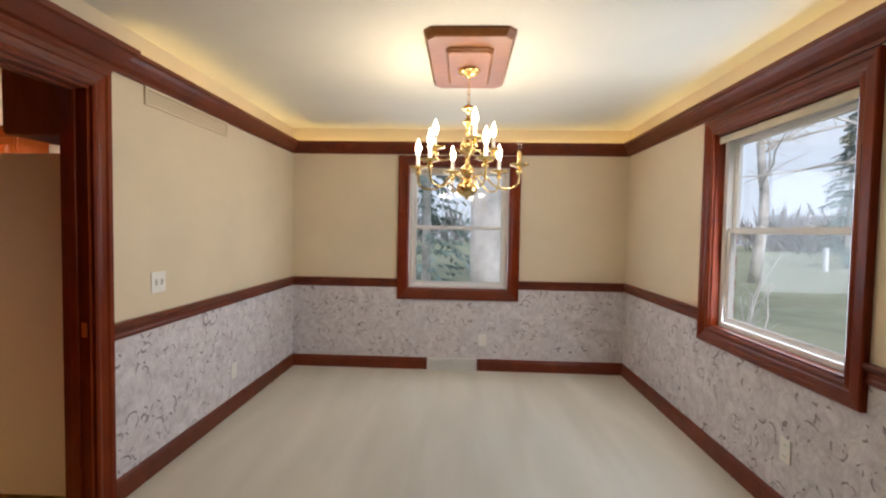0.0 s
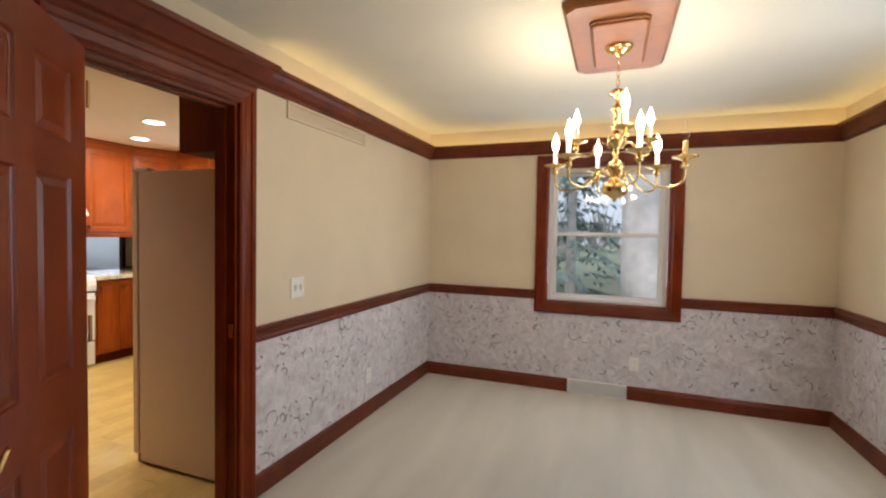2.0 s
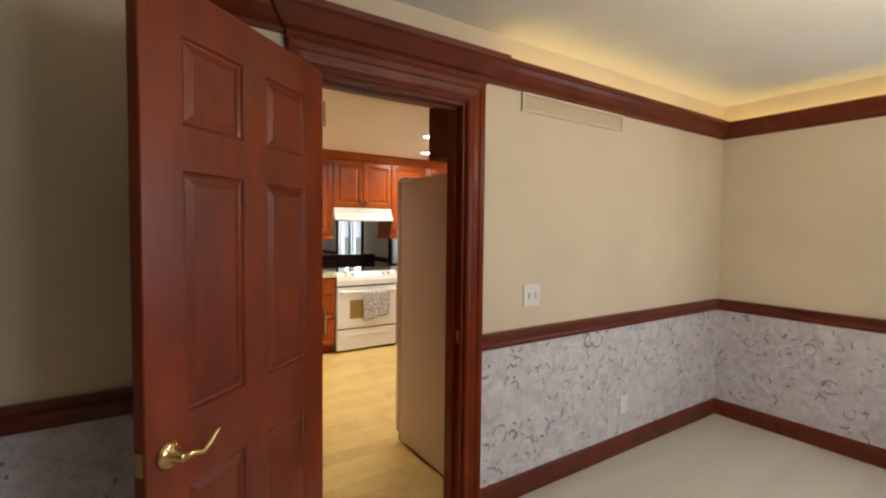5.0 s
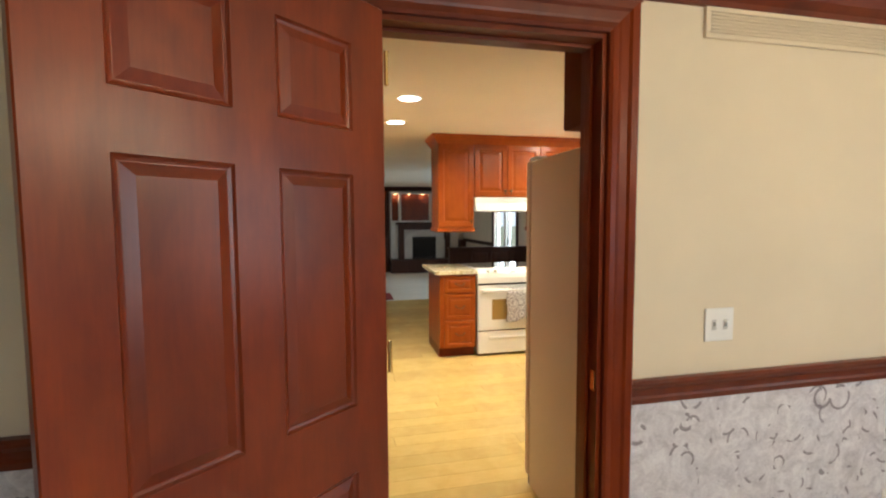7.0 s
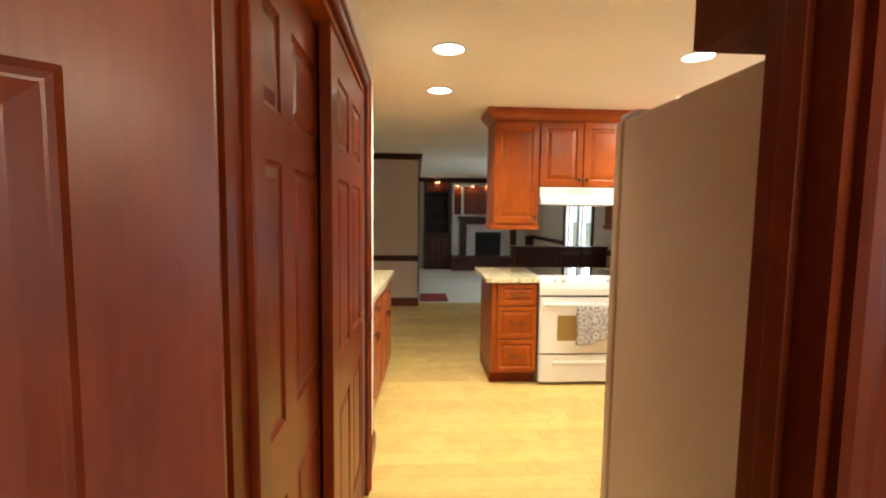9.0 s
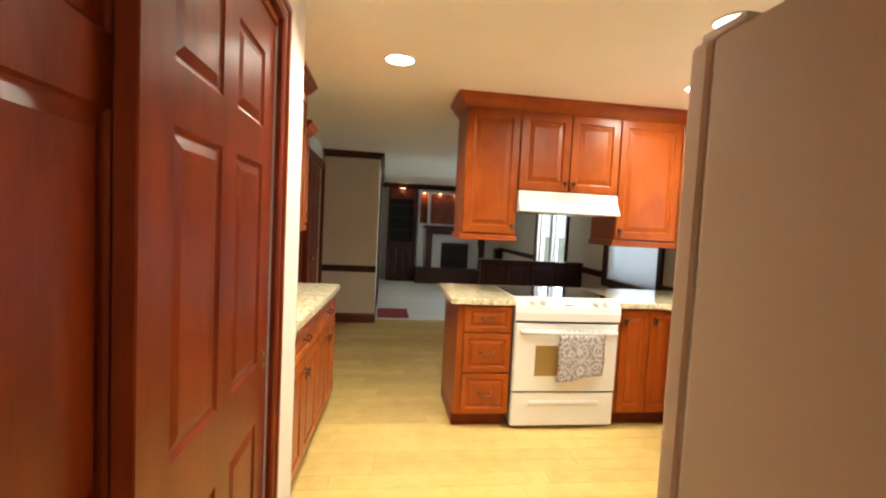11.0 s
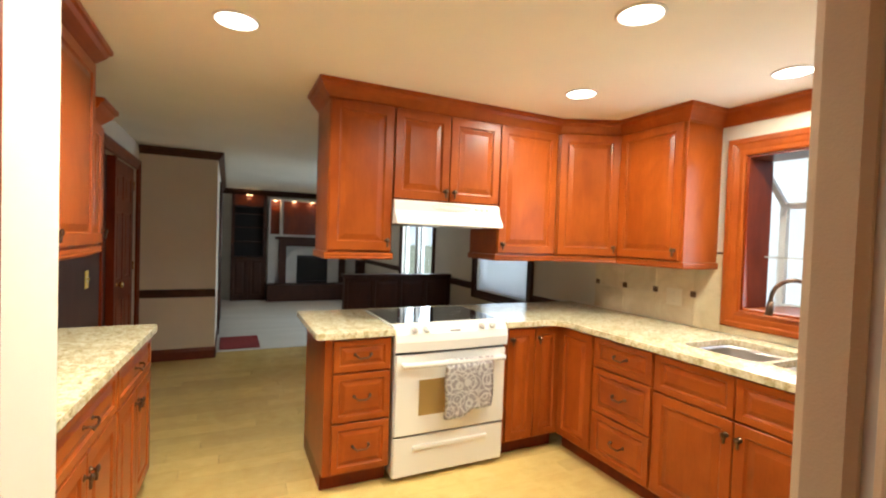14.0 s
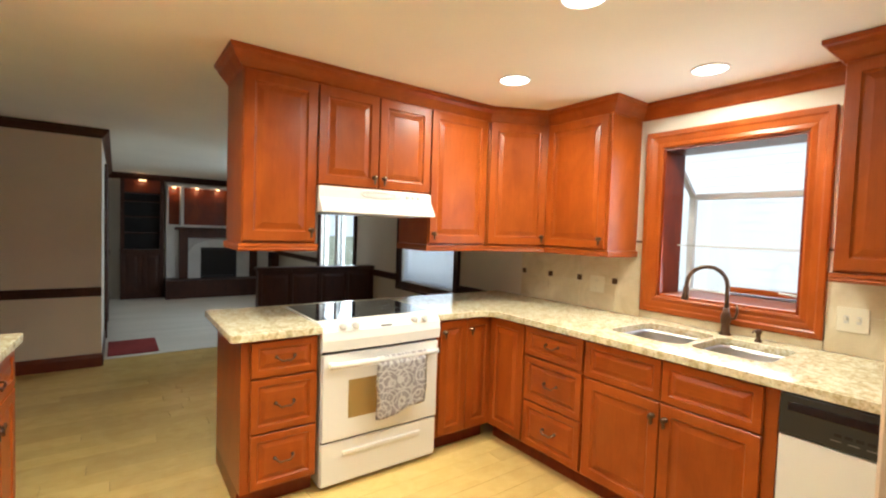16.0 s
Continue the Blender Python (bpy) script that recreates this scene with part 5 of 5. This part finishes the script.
# breakfast window with mini blinds
bw = structure(place("window_4", pose(BLW[0], YB, 0)), "dark-cased window with white mini blinds", "window")
w = BLW[2] - BLW[0]
casing(bw, 0, BLW[1], w, BLW[3], (walnut, walnut))
bm = bm_new()
for q in ((0.002, BLW[1], 0.05, BLW[3]), (w - 0.05, BLW[1], w - 0.002, BLW[3]), (0.05, BLW[1], w - 0.05, BLW[1] + 0.05), (0.05, BLW[3] - 0.05, w - 0.05, BLW[3])):
    box(bm, q[0], 0.06, q[1], q[2], 0.12, q[3])
part("window_frame", bm, vinyl, bw)
g = part("pane", boxed(0.05, 0.09, BLW[1] + 0.05, w - 0.05, 0.094, BLW[3] - 0.05), glass, bw)
g.visible_shadow = False
bl = place("mini_blind", pose(BLW[0], YB, 0))
slat_me = None
zz = BLW[1] + 0.03
part("bottom_rail", boxed(0.01, 0.008, BLW[1] + 0.005, w - 0.01, 0.03, BLW[1] + 0.02), blind_white, bl)
part("head_rail", boxed(0.01, 0.004, BLW[3] - 0.035, w - 0.01, 0.034, BLW[3] - 0.004), blind_white, bl)
while zz < BLW[3] - 0.04:
    if slat_me is None:
        bm = bm_new()
        vs = [bm.verts.new(q) for q in ((0.012, 0.008, -0.009), (w - 0.012, 0.008, -0.009), (w - 0.012, 0.028, 0.007), (0.012, 0.028, 0.007))]
        bm.faces.new(vs)
        bmesh.ops.solidify(bm, geom=bm.faces[:], thickness=0.0008)
        o = part("slat", bm, blind_white, bl)
        slat_me = o.data
    else:
        o = new("slat", slat_me)
        o.parent = bl
    o.location = (0, 0, zz)
    zz += 0.0215
tagged(bl, "white horizontal mini blind, lowered and half open", "blind")

fw = structure(place("window_5", pose(FW[0], YB, 0)), "tall two-pane window in dark casing", "window")
w = FW[2] - FW[0]
casing(fw, 0, FW[1], w, FW[3], (walnut, walnut))
part("mullion", boxed(w / 2 - 0.06, 0.0, FW[1], w / 2 + 0.06, 0.10, FW[3], bevel=0.004), stone_white, fw)
for x0, x1 in ((0.0, w / 2 - 0.06), (w / 2 + 0.06, w)):
    bm = bm_new()
    for q in ((x0 + 0.002, FW[1], x0 + 0.04, FW[3]), (x1 - 0.04, FW[1], x1 - 0.002, FW[3]), (x0 + 0.04, FW[1], x1 - 0.04, FW[1] + 0.04), (x0 + 0.04, FW[3] - 0.04, x1 - 0.04, FW[3])):
        box(bm, q[0], 0.06, q[1], q[2], 0.10, q[3])
    s = part("sash", bm, vinyl, fw)
    g = part("pane", boxed(x0 + 0.04, 0.08, FW[1] + 0.04, x1 - 0.04, 0.084, FW[3] - 0.04), glass, s)
    g.visible_shadow = False

# half wall between kitchen and family room
hw = place("half_wall", pose(-7.95, 3.31, 0, 0, 0, 90))
L = YB - 3.31 - 0.002
hp = [(0.04 + i * (L - 0.04) / 4, 0.14, (i + 1) * (L - 0.04) / 4, 0.86) for i in range(4)]
part("frame", leaf_bm(0, 0, L, 0.90, 0.0, 0.12, hp), walnut, hw)
for q in hp:
    part("panel", panel_bm(*q, 0, 0.012, 0.012, 0.006, 0.03), walnut, hw)
part("cap", boxed(-0.02, -0.025, 0.90, L, 0.145, 0.935, bevel=0.006), walnut, hw)
tagged(hw, "dark panelled half wall with a wooden cap", "half wall")

tagged(part("door_mat", boxed(-8.95, 1.90, 0.004, -8.28, 2.36, 0.016, bevel=0.005), rug_red), "dark red door mat on the carpet", "mat")

# fireplace wall, facing +x; local x runs along world y
fp = pose(-12.40, 0, 0, 0, 0, 90)
bc = place("bookcase", fp)
part("base", boxed(2.03, -0.02, 0.004, 2.70, 0.195, 0.88), walnut, bc)
for a in (2.04, 2.37):
    p = (a + 0.05, 0.12, a + 0.26, 0.82)
    d = part("door", leaf_bm(a, 0.06, a + 0.315, 0.87, -0.04, -0.021, [p]), walnut, bc)
    part("panel", panel_bm(*p, -0.04), walnut, d)
part("top", boxed(2.02, -0.05, 0.88, 2.71, 0.195, 0.91, bevel=0.004), walnut, bc)
# near-black back board paints in the shade between the shelves
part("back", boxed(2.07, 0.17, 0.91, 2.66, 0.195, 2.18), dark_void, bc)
part("side", boxed(2.03, 0.0, 0.91, 2.09, 0.195, 2.18), walnut, bc)
part("side", boxed(2.64, 0.0, 0.91, 2.70, 0.195, 2.18), walnut, bc)
for z in (1.20, 1.50, 1.78):
    part("shelf", boxed(2.09, 0.02, z, 2.64, 0.17, z + 0.02), walnut, bc)
part("canopy_board", boxed(2.09, 0.06, 1.95, 2.64, 0.17, 2.18), mahogany_y, bc)
part("light_strip", boxed(2.3, 0.02, 2.170, 2.42, 0.045, 2.179), niche_glow, bc)
part("shelf", boxed(2.09, 0.0, 1.93, 2.64, 0.17, 1.95), walnut, bc)
tagged(bc, "dark built-in bookcase with a lit canopy", "bookcase")
dc = place("display_cabinet", fp)
part("back", boxed(2.74, 0.16, 1.36, 4.62, 0.195, 2.13), mahogany_y, dc)
bm = bm_new()
for q in ((2.735, 1.345, 4.62, 1.385), (2.735, 2.10, 4.62, 2.14), (2.735, 1.385, 2.77, 2.10), (2.965, 1.385, 3.02, 2.10), (3.80, 1.385, 3.85, 2.10), (4.58, 1.385, 4.62, 2.10)):
    box(bm, q[0], -0.03, q[1], q[2], 0.16, q[3])
part("frame", bm, stone_white, dc, "pale frame")
for y in (2.87, 3.25, 3.62, 4.2):
    part("puck_light", lathe(bm_new(), [(0.03, 0), (0.03, 0.012), (0.02, 0.014)], 14, pose(y, 0.09, 2.085)), niche_glow, dc)
    lamp("niche_lamp", 'POINT', Matrix.Translation((-12.46, y, 2.05)), 0.6, (1.0, 0.6, 0.28), 0.03)
tagged(dc, "lit display niches in a pale frame", "display cabinet")
lamp("niche_lamp", 'POINT', Matrix.Translation((-12.38, 2.35, 2.13)), 0.45, (1.0, 0.6, 0.28), 0.03)
fi = place("fireplace", fp)
part("surround", boxed(2.74, 0.10, 0.35, 4.62, 0.195, 1.345), stone_white, fi)
bm = bm_new()
arch = [(3.10, 0.35), (3.10, 0.86), (3.2, 1.02), (3.42, 1.10), (3.66, 1.13), (3.90, 1.10), (4.12, 1.02), (4.22, 0.86), (4.22, 0.35)]
inner = [(3.32, 0.35), (3.32, 0.95), (3.98, 0.95), (3.98, 0.35)]
vs = [bm.verts.new((x, 0.02, z)) for x, z in arch + inner[::-1]]
bm.faces.new(vs)
r = bmesh.ops.extrude_face_region(bm, geom=bm.faces[:])
bmesh.ops.translate(bm, verts=[g for g in r["geom"] if isinstance(g, bmesh.types.BMVert)], vec=(0, 0.09, 0))
part("stone_arch", bm, stone_white, fi, "pale stone arch")
for a in (2.95, 4.22):
    part("pilaster", boxed(a, 0.0, 0.35, a + 0.15, 0.11, 1.28, bevel=0.004), walnut, fi)
part("frieze", boxed(2.95, 0.005, 1.14, 4.37, 0.11, 1.28, bevel=0.004), walnut, fi)
part("mantel", boxed(2.88, -0.10, 1.28, 4.45, 0.11, 1.335, bevel=0.006), walnut, fi)
part("firebox", boxed(3.33, 0.015, 0.35, 3.97, 0.10, 0.945), dark_void, fi, "black firebox")
part("screen_frame", boxed(3.34, 0.0, 0.36, 3.96, 0.016, 0.40), black_plastic, fi)
part("screen_frame", boxed(3.34, 0.0, 0.90, 3.96, 0.016, 0.94), black_plastic, fi)
part("hearth", boxed(2.71, -0.32, 0.004, 4.62, 0.195, 0.345, bevel=0.006), walnut, fi, "dark raised hearth")
tagged(fi, "stone fireplace with dark mantel and raised hearth", "fireplace")
lowc = place("low_cabinet", fp)
part("body", boxed(4.63, -0.10, 0.004, 4.79, 0.195, 0.82, bevel=0.004), walnut, lowc)
part("top", boxed(4.63, -0.12, 0.82, 4.79, 0.195, 0.85, bevel=0.004), walnut, lowc)
tagged(lowc, "dark low cabinet beside the hearth", "cabinet")

# recessed ceiling lights
for x, y, p, beam in ((-3.555, 1.99, 8.5, 135), (-4.365, 1.985, 20, 145), (-3.54, 3.335, 16, 175), (-4.343, 3.785, 16, 175), (-3.575, 4.40, 11, 170)):
    c = place("recessed_light", pose(x, y, KCEIL))
    bm = bm_new()
    tube(bm, [(0.084 * math.cos(a), 0.084 * math.sin(a), -0.002) for a in [2 * math.pi * k / 32 for k in range(33)]], 0.007, 8)
    part("trim_ring", bm, white_plastic, c, "", True)
    part("lens", lathe(bm_new(), [(0.078, -0.001), (0.078, -0.004), (0.05, -0.005)], 28), can_glow, c, "glowing lens")
    tagged(c, "round white recessed ceiling light, switched on", "ceiling light", "recessed lights")
    lamp("recessed_glow", 'AREA', look((x, y, KCEIL - 0.012), (x, y, 0)), p, (1.0, 0.91, 0.70), 0.15, spread=beam).data.shape = 'DISK'

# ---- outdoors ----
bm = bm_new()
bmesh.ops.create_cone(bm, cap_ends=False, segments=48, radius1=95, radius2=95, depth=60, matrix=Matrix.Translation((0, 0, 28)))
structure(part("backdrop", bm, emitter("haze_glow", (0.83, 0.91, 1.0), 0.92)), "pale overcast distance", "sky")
structure(part("ground", boxed(-120, -120, -0.6, 120, 160, -0.35), lawn), "winter lawn", "ground")


def bare_tree(name, x, y, h, r, seed, label, limbs=9):
    rnd = random.Random(seed)
    t = place(name, pose(x, y, -0.36))
    pts = [(0.1 * math.sin(k * 0.9 + seed), 0.1 * math.cos(k * 1.3), h * k / 8) for k in range(9)]
    part("trunk", tube(bm_new(), pts, r, 14, r * 0.35), bark, t, "", True)
    for i in range(limbs):
        z = h * rnd.uniform(0.25, 0.95)
        a, ln = rnd.uniform(0, 6.28), rnd.uniform(0.25, 0.5) * h
        p, d = Vector((0, 0, z)), Vector((math.cos(a), math.sin(a), rnd.uniform(-0.1, 0.5)))
        q = [p.copy()]
        for k in range(6):
            d = (d + Vector((rnd.uniform(-0.25, 0.25), rnd.uniform(-0.25, 0.25), rnd.uniform(-0.15, 0.2)))).normalized()
            p = p + d * ln / 6
            q.append(p.copy())
        bm = tube(bm_new(), q, r * 0.22, 7, 0.008)
        for k in range(1, 6):
            for s in range(3):
                e = Vector((rnd.uniform(-1, 1), rnd.uniform(-1, 1), rnd.uniform(-0.4, 0.8))).normalized() * ln * 0.22
                tube(bm, [q[k], q[k] + e * 0.5 + Vector((0, 0, 0.03)), q[k] + e], 0.012, 5, 0.003)
        part("limb", bm, bark, t)
    return tagged(t, label, "tree", "garden trees")


def evergreen(x, y, h, w, seed):
    rnd = random.Random(seed)
    t = place("evergreen_tree", pose(x, y, -0.36))
    part("trunk", tube(bm_new(), [(0, 0, 0), (0, 0, h)], 0.14, 10, 0.02), bark, t)
    verts, faces = [], []
    for i in range(260):
        f = rnd.random() ** 0.8
        z = h * (0.04 + 0.94 * f)
        a = rnd.uniform(0, 6.283)
        reach = w * (1 - f) * rnd.uniform(0.7, 1.1) + 0.15
        lift = rnd.uniform(-0.05, 0.25)
        for k in range(46):
            g = rnd.uniform(0.12, 1.0)
            drop = reach * (lift * g - 0.42 * g * g)
            c = Vector((reach * g * math.cos(a), reach * g * math.sin(a), z + drop))
            turn = a + rnd.choice((-1, 1)) * rnd.uniform(0.3, 1.2)
            out = Vector((math.cos(turn), math.sin(turn), rnd.uniform(-0.9, -0.1))).normalized()
            side = Vector((-math.sin(turn), math.cos(turn), rnd.uniform(-0.4, 0.4)))
            ln, wd = rnd.uniform(0.16, 0.36) * (1.15 - 0.5 * g), rnd.uniform(0.02, 0.05)
            q = len(verts)
            verts += [c, c + side * wd + out * ln * 0.45, c + out * ln, c - side * wd + out * ln * 0.45]
            faces += [(q, q + 1, q + 2, q + 3)]
    me = bpy.data.meshes.new("crown")
    me.from_pydata([tuple(v) for v in verts], [], faces)
    me.materials.append(needles)
    o = new("crown", me)
    o.parent = t
    return tagged(t, "tall dark green spruce with drooping needles", "tree", "garden trees")


bare_tree("tree", 0.62, 8.6, 9, 0.36, 3, "large bare tree with pale grey trunk", 10)
for i, (x, y, h, w) in enumerate(((-0.9, 12.5, 9, 2.4), (-3.4, 15.5, 10, 2.6), (2.6, 15.5, 9, 2.4), (22, 27, 9, 2.6))):
    evergreen(x, y, h, w, 20 + i)
bare_tree("tree", 7.4, 7.6, 7, 0.13, 8, "young bare tree with thin twigs", 14)
bare_tree("tree", 11, 17.5, 9, 0.2, 12, "bare tree at the lawn's edge", 14)
sh = place("bare_shrub", pose(3.3, 5.7, -0.36))
rnd = random.Random(5)
for i in range(16):
    a, ln = rnd.uniform(0, 6.28), rnd.uniform(1.0, 1.8)
    q, d, p = [Vector((0, 0, 0))], Vector((0.28 * math.cos(a), 0.28 * math.sin(a), 1)), Vector((0, 0, 0))
    for k in range(6):
        d = (d + Vector((rnd.uniform(-0.25, 0.25), rnd.uniform(-0.25, 0.25), 0))).normalized()
        p = p + d * ln / 6
        q.append(p.copy())
    bm = tube(bm_new(), q, 0.016, 6, 0.004)
    for k in (2, 3, 4, 5):
        e = Vector((rnd.uniform(-1, 1), rnd.uniform(-1, 1), 0.8)).normalized() * 0.22
        tube(bm, [q[k], q[k] + e], 0.005, 5, 0.002)
    part("stem", bm, bark, sh)
tagged(sh, "bare twiggy shrub outside the window", "shrub")
po = place("lawn_post", pose(18.5, 24.0, -0.36))
part("post", boxed(-0.09, -0.09, 0, 0.09, 0.09, 1.15, bevel=0.02), siding, po)
part("cap", boxed(-0.11, -0.11, 1.15, 0.11, 0.11, 1.2, bevel=0.02), siding, po)
tagged(po, "white garden post on the lawn", "post")
pier = place("brick_pier", pose(XR + 0.16, 3.46, -0.36))
pier_me = None
for k in range(36):
    o = part("brick", boxed(0, 0, 0, 0.10, 0.20, 0.066, bevel=0.003), brick_red, pier) if pier_me is None else new("brick", pier_me)
    pier_me = o.data
    o.parent = pier
    o.location = (0, 0.05 if k % 2 else 0, k * 0.077)
tagged(pier, "red brick veneer edge beside the window", "brickwork")
ng = place("neighbour_house", pose(-10.2, 13.0, -0.36))
nw = part("wall", boxed(-7, 0, 0, 7, 6, 4.2), siding, ng)
for i in range(20):
    part("siding_board", boxed(-7, -0.02, 0.2 * i, 7, -0.001, 0.2 * i + 0.19), siding, ng)
bm = bm_new()
vs = [bm.verts.new(q) for q in ((-7.4, -0.4, 4.1), (7.4, -0.4, 4.1), (7.4, 3, 6.2), (-7.4, 3, 6.2), (-7.4, 6.4, 4.1), (7.4, 6.4, 4.1))]
bm.faces.new((vs[0], vs[1], vs[2], vs[3]))
bm.faces.new((vs[3], vs[2], vs[5], vs[4]))
bmesh.ops.solidify(bm, geom=bm.faces[:], thickness=0.12)
part("roof", bm, bark, ng)
tagged(ng, "pale sided house across the yard", "house")
rnd = random.Random(31)
verts, faces = [], []
for i in range(700):
    f = rnd.random()
    x, y = (rnd.uniform(36, 46), rnd.uniform(-6, 60)) if i % 3 else (rnd.uniform(-40, 46), rnd.uniform(50, 60))
    top = rnd.uniform(2.5, 6.0)
    for k in range(16):
        b0 = Vector((x + rnd.uniform(-0.8, 0.8), y + rnd.uniform(-0.8, 0.8), -0.36 + top * rnd.uniform(0, 0.5)))
        tip = b0 + Vector((rnd.uniform(-1.2, 1.2), rnd.uniform(-1.2, 1.2), top * rnd.uniform(0.25, 0.55)))
        side = Vector((rnd.uniform(-1, 1), rnd.uniform(-1, 1), 0)).normalized() * rnd.uniform(0.03, 0.16)
        q = len(verts)
        verts += [b0 - side * 0.4, b0 + side * 0.4, (b0 + tip) / 2 + side, tip, (b0 + tip) / 2 - side]
        faces.append((q, q + 1, q + 2, q + 3, q + 4))
me = bpy.data.meshes.new("far_woods")
me.from_pydata([tuple(v) for v in verts], [], faces)
me.materials.append(paint("winter_woods", (0.30, 0.30, 0.30), 0.95, 0.3))
tagged(new("far_woods", me), "bare grey winter woods beyond the lawn", "woods", kind="stuff")
# ---- floor planks ----
rnd = random.Random(2)
plank_me = {}
row = 0
x = XK + 0.06
while x > -8.20:
    wdt = min(0.127, x + 8.20)
    if wdt < 0.02:
        break
    y = 0.75 - rnd.uniform(0, 1.0)
    while y < YB - 0.01:
        y1 = min(y + 1.22, YB - 0.006)
        y0 = max(y, 0.82)
        if y1 - y0 > 0.05 and (y1 > 1.1):
            key = (round(wdt, 3), round(y1 - y0, 3))
            if key not in plank_me:
                o = part("plank", boxed(0.0006, 0.0006, -0.011, key[0] - 0.0006, key[1] - 0.0006, 0.0, bevel=0.0008), maple, kitchen_floor)
                plank_me[key] = o.data
            else:
                o = new("plank", plank_me[key])
                o.parent = kitchen_floor
            o.location = (x - wdt, y0, 0)
        y += 1.22
    x -= 0.127
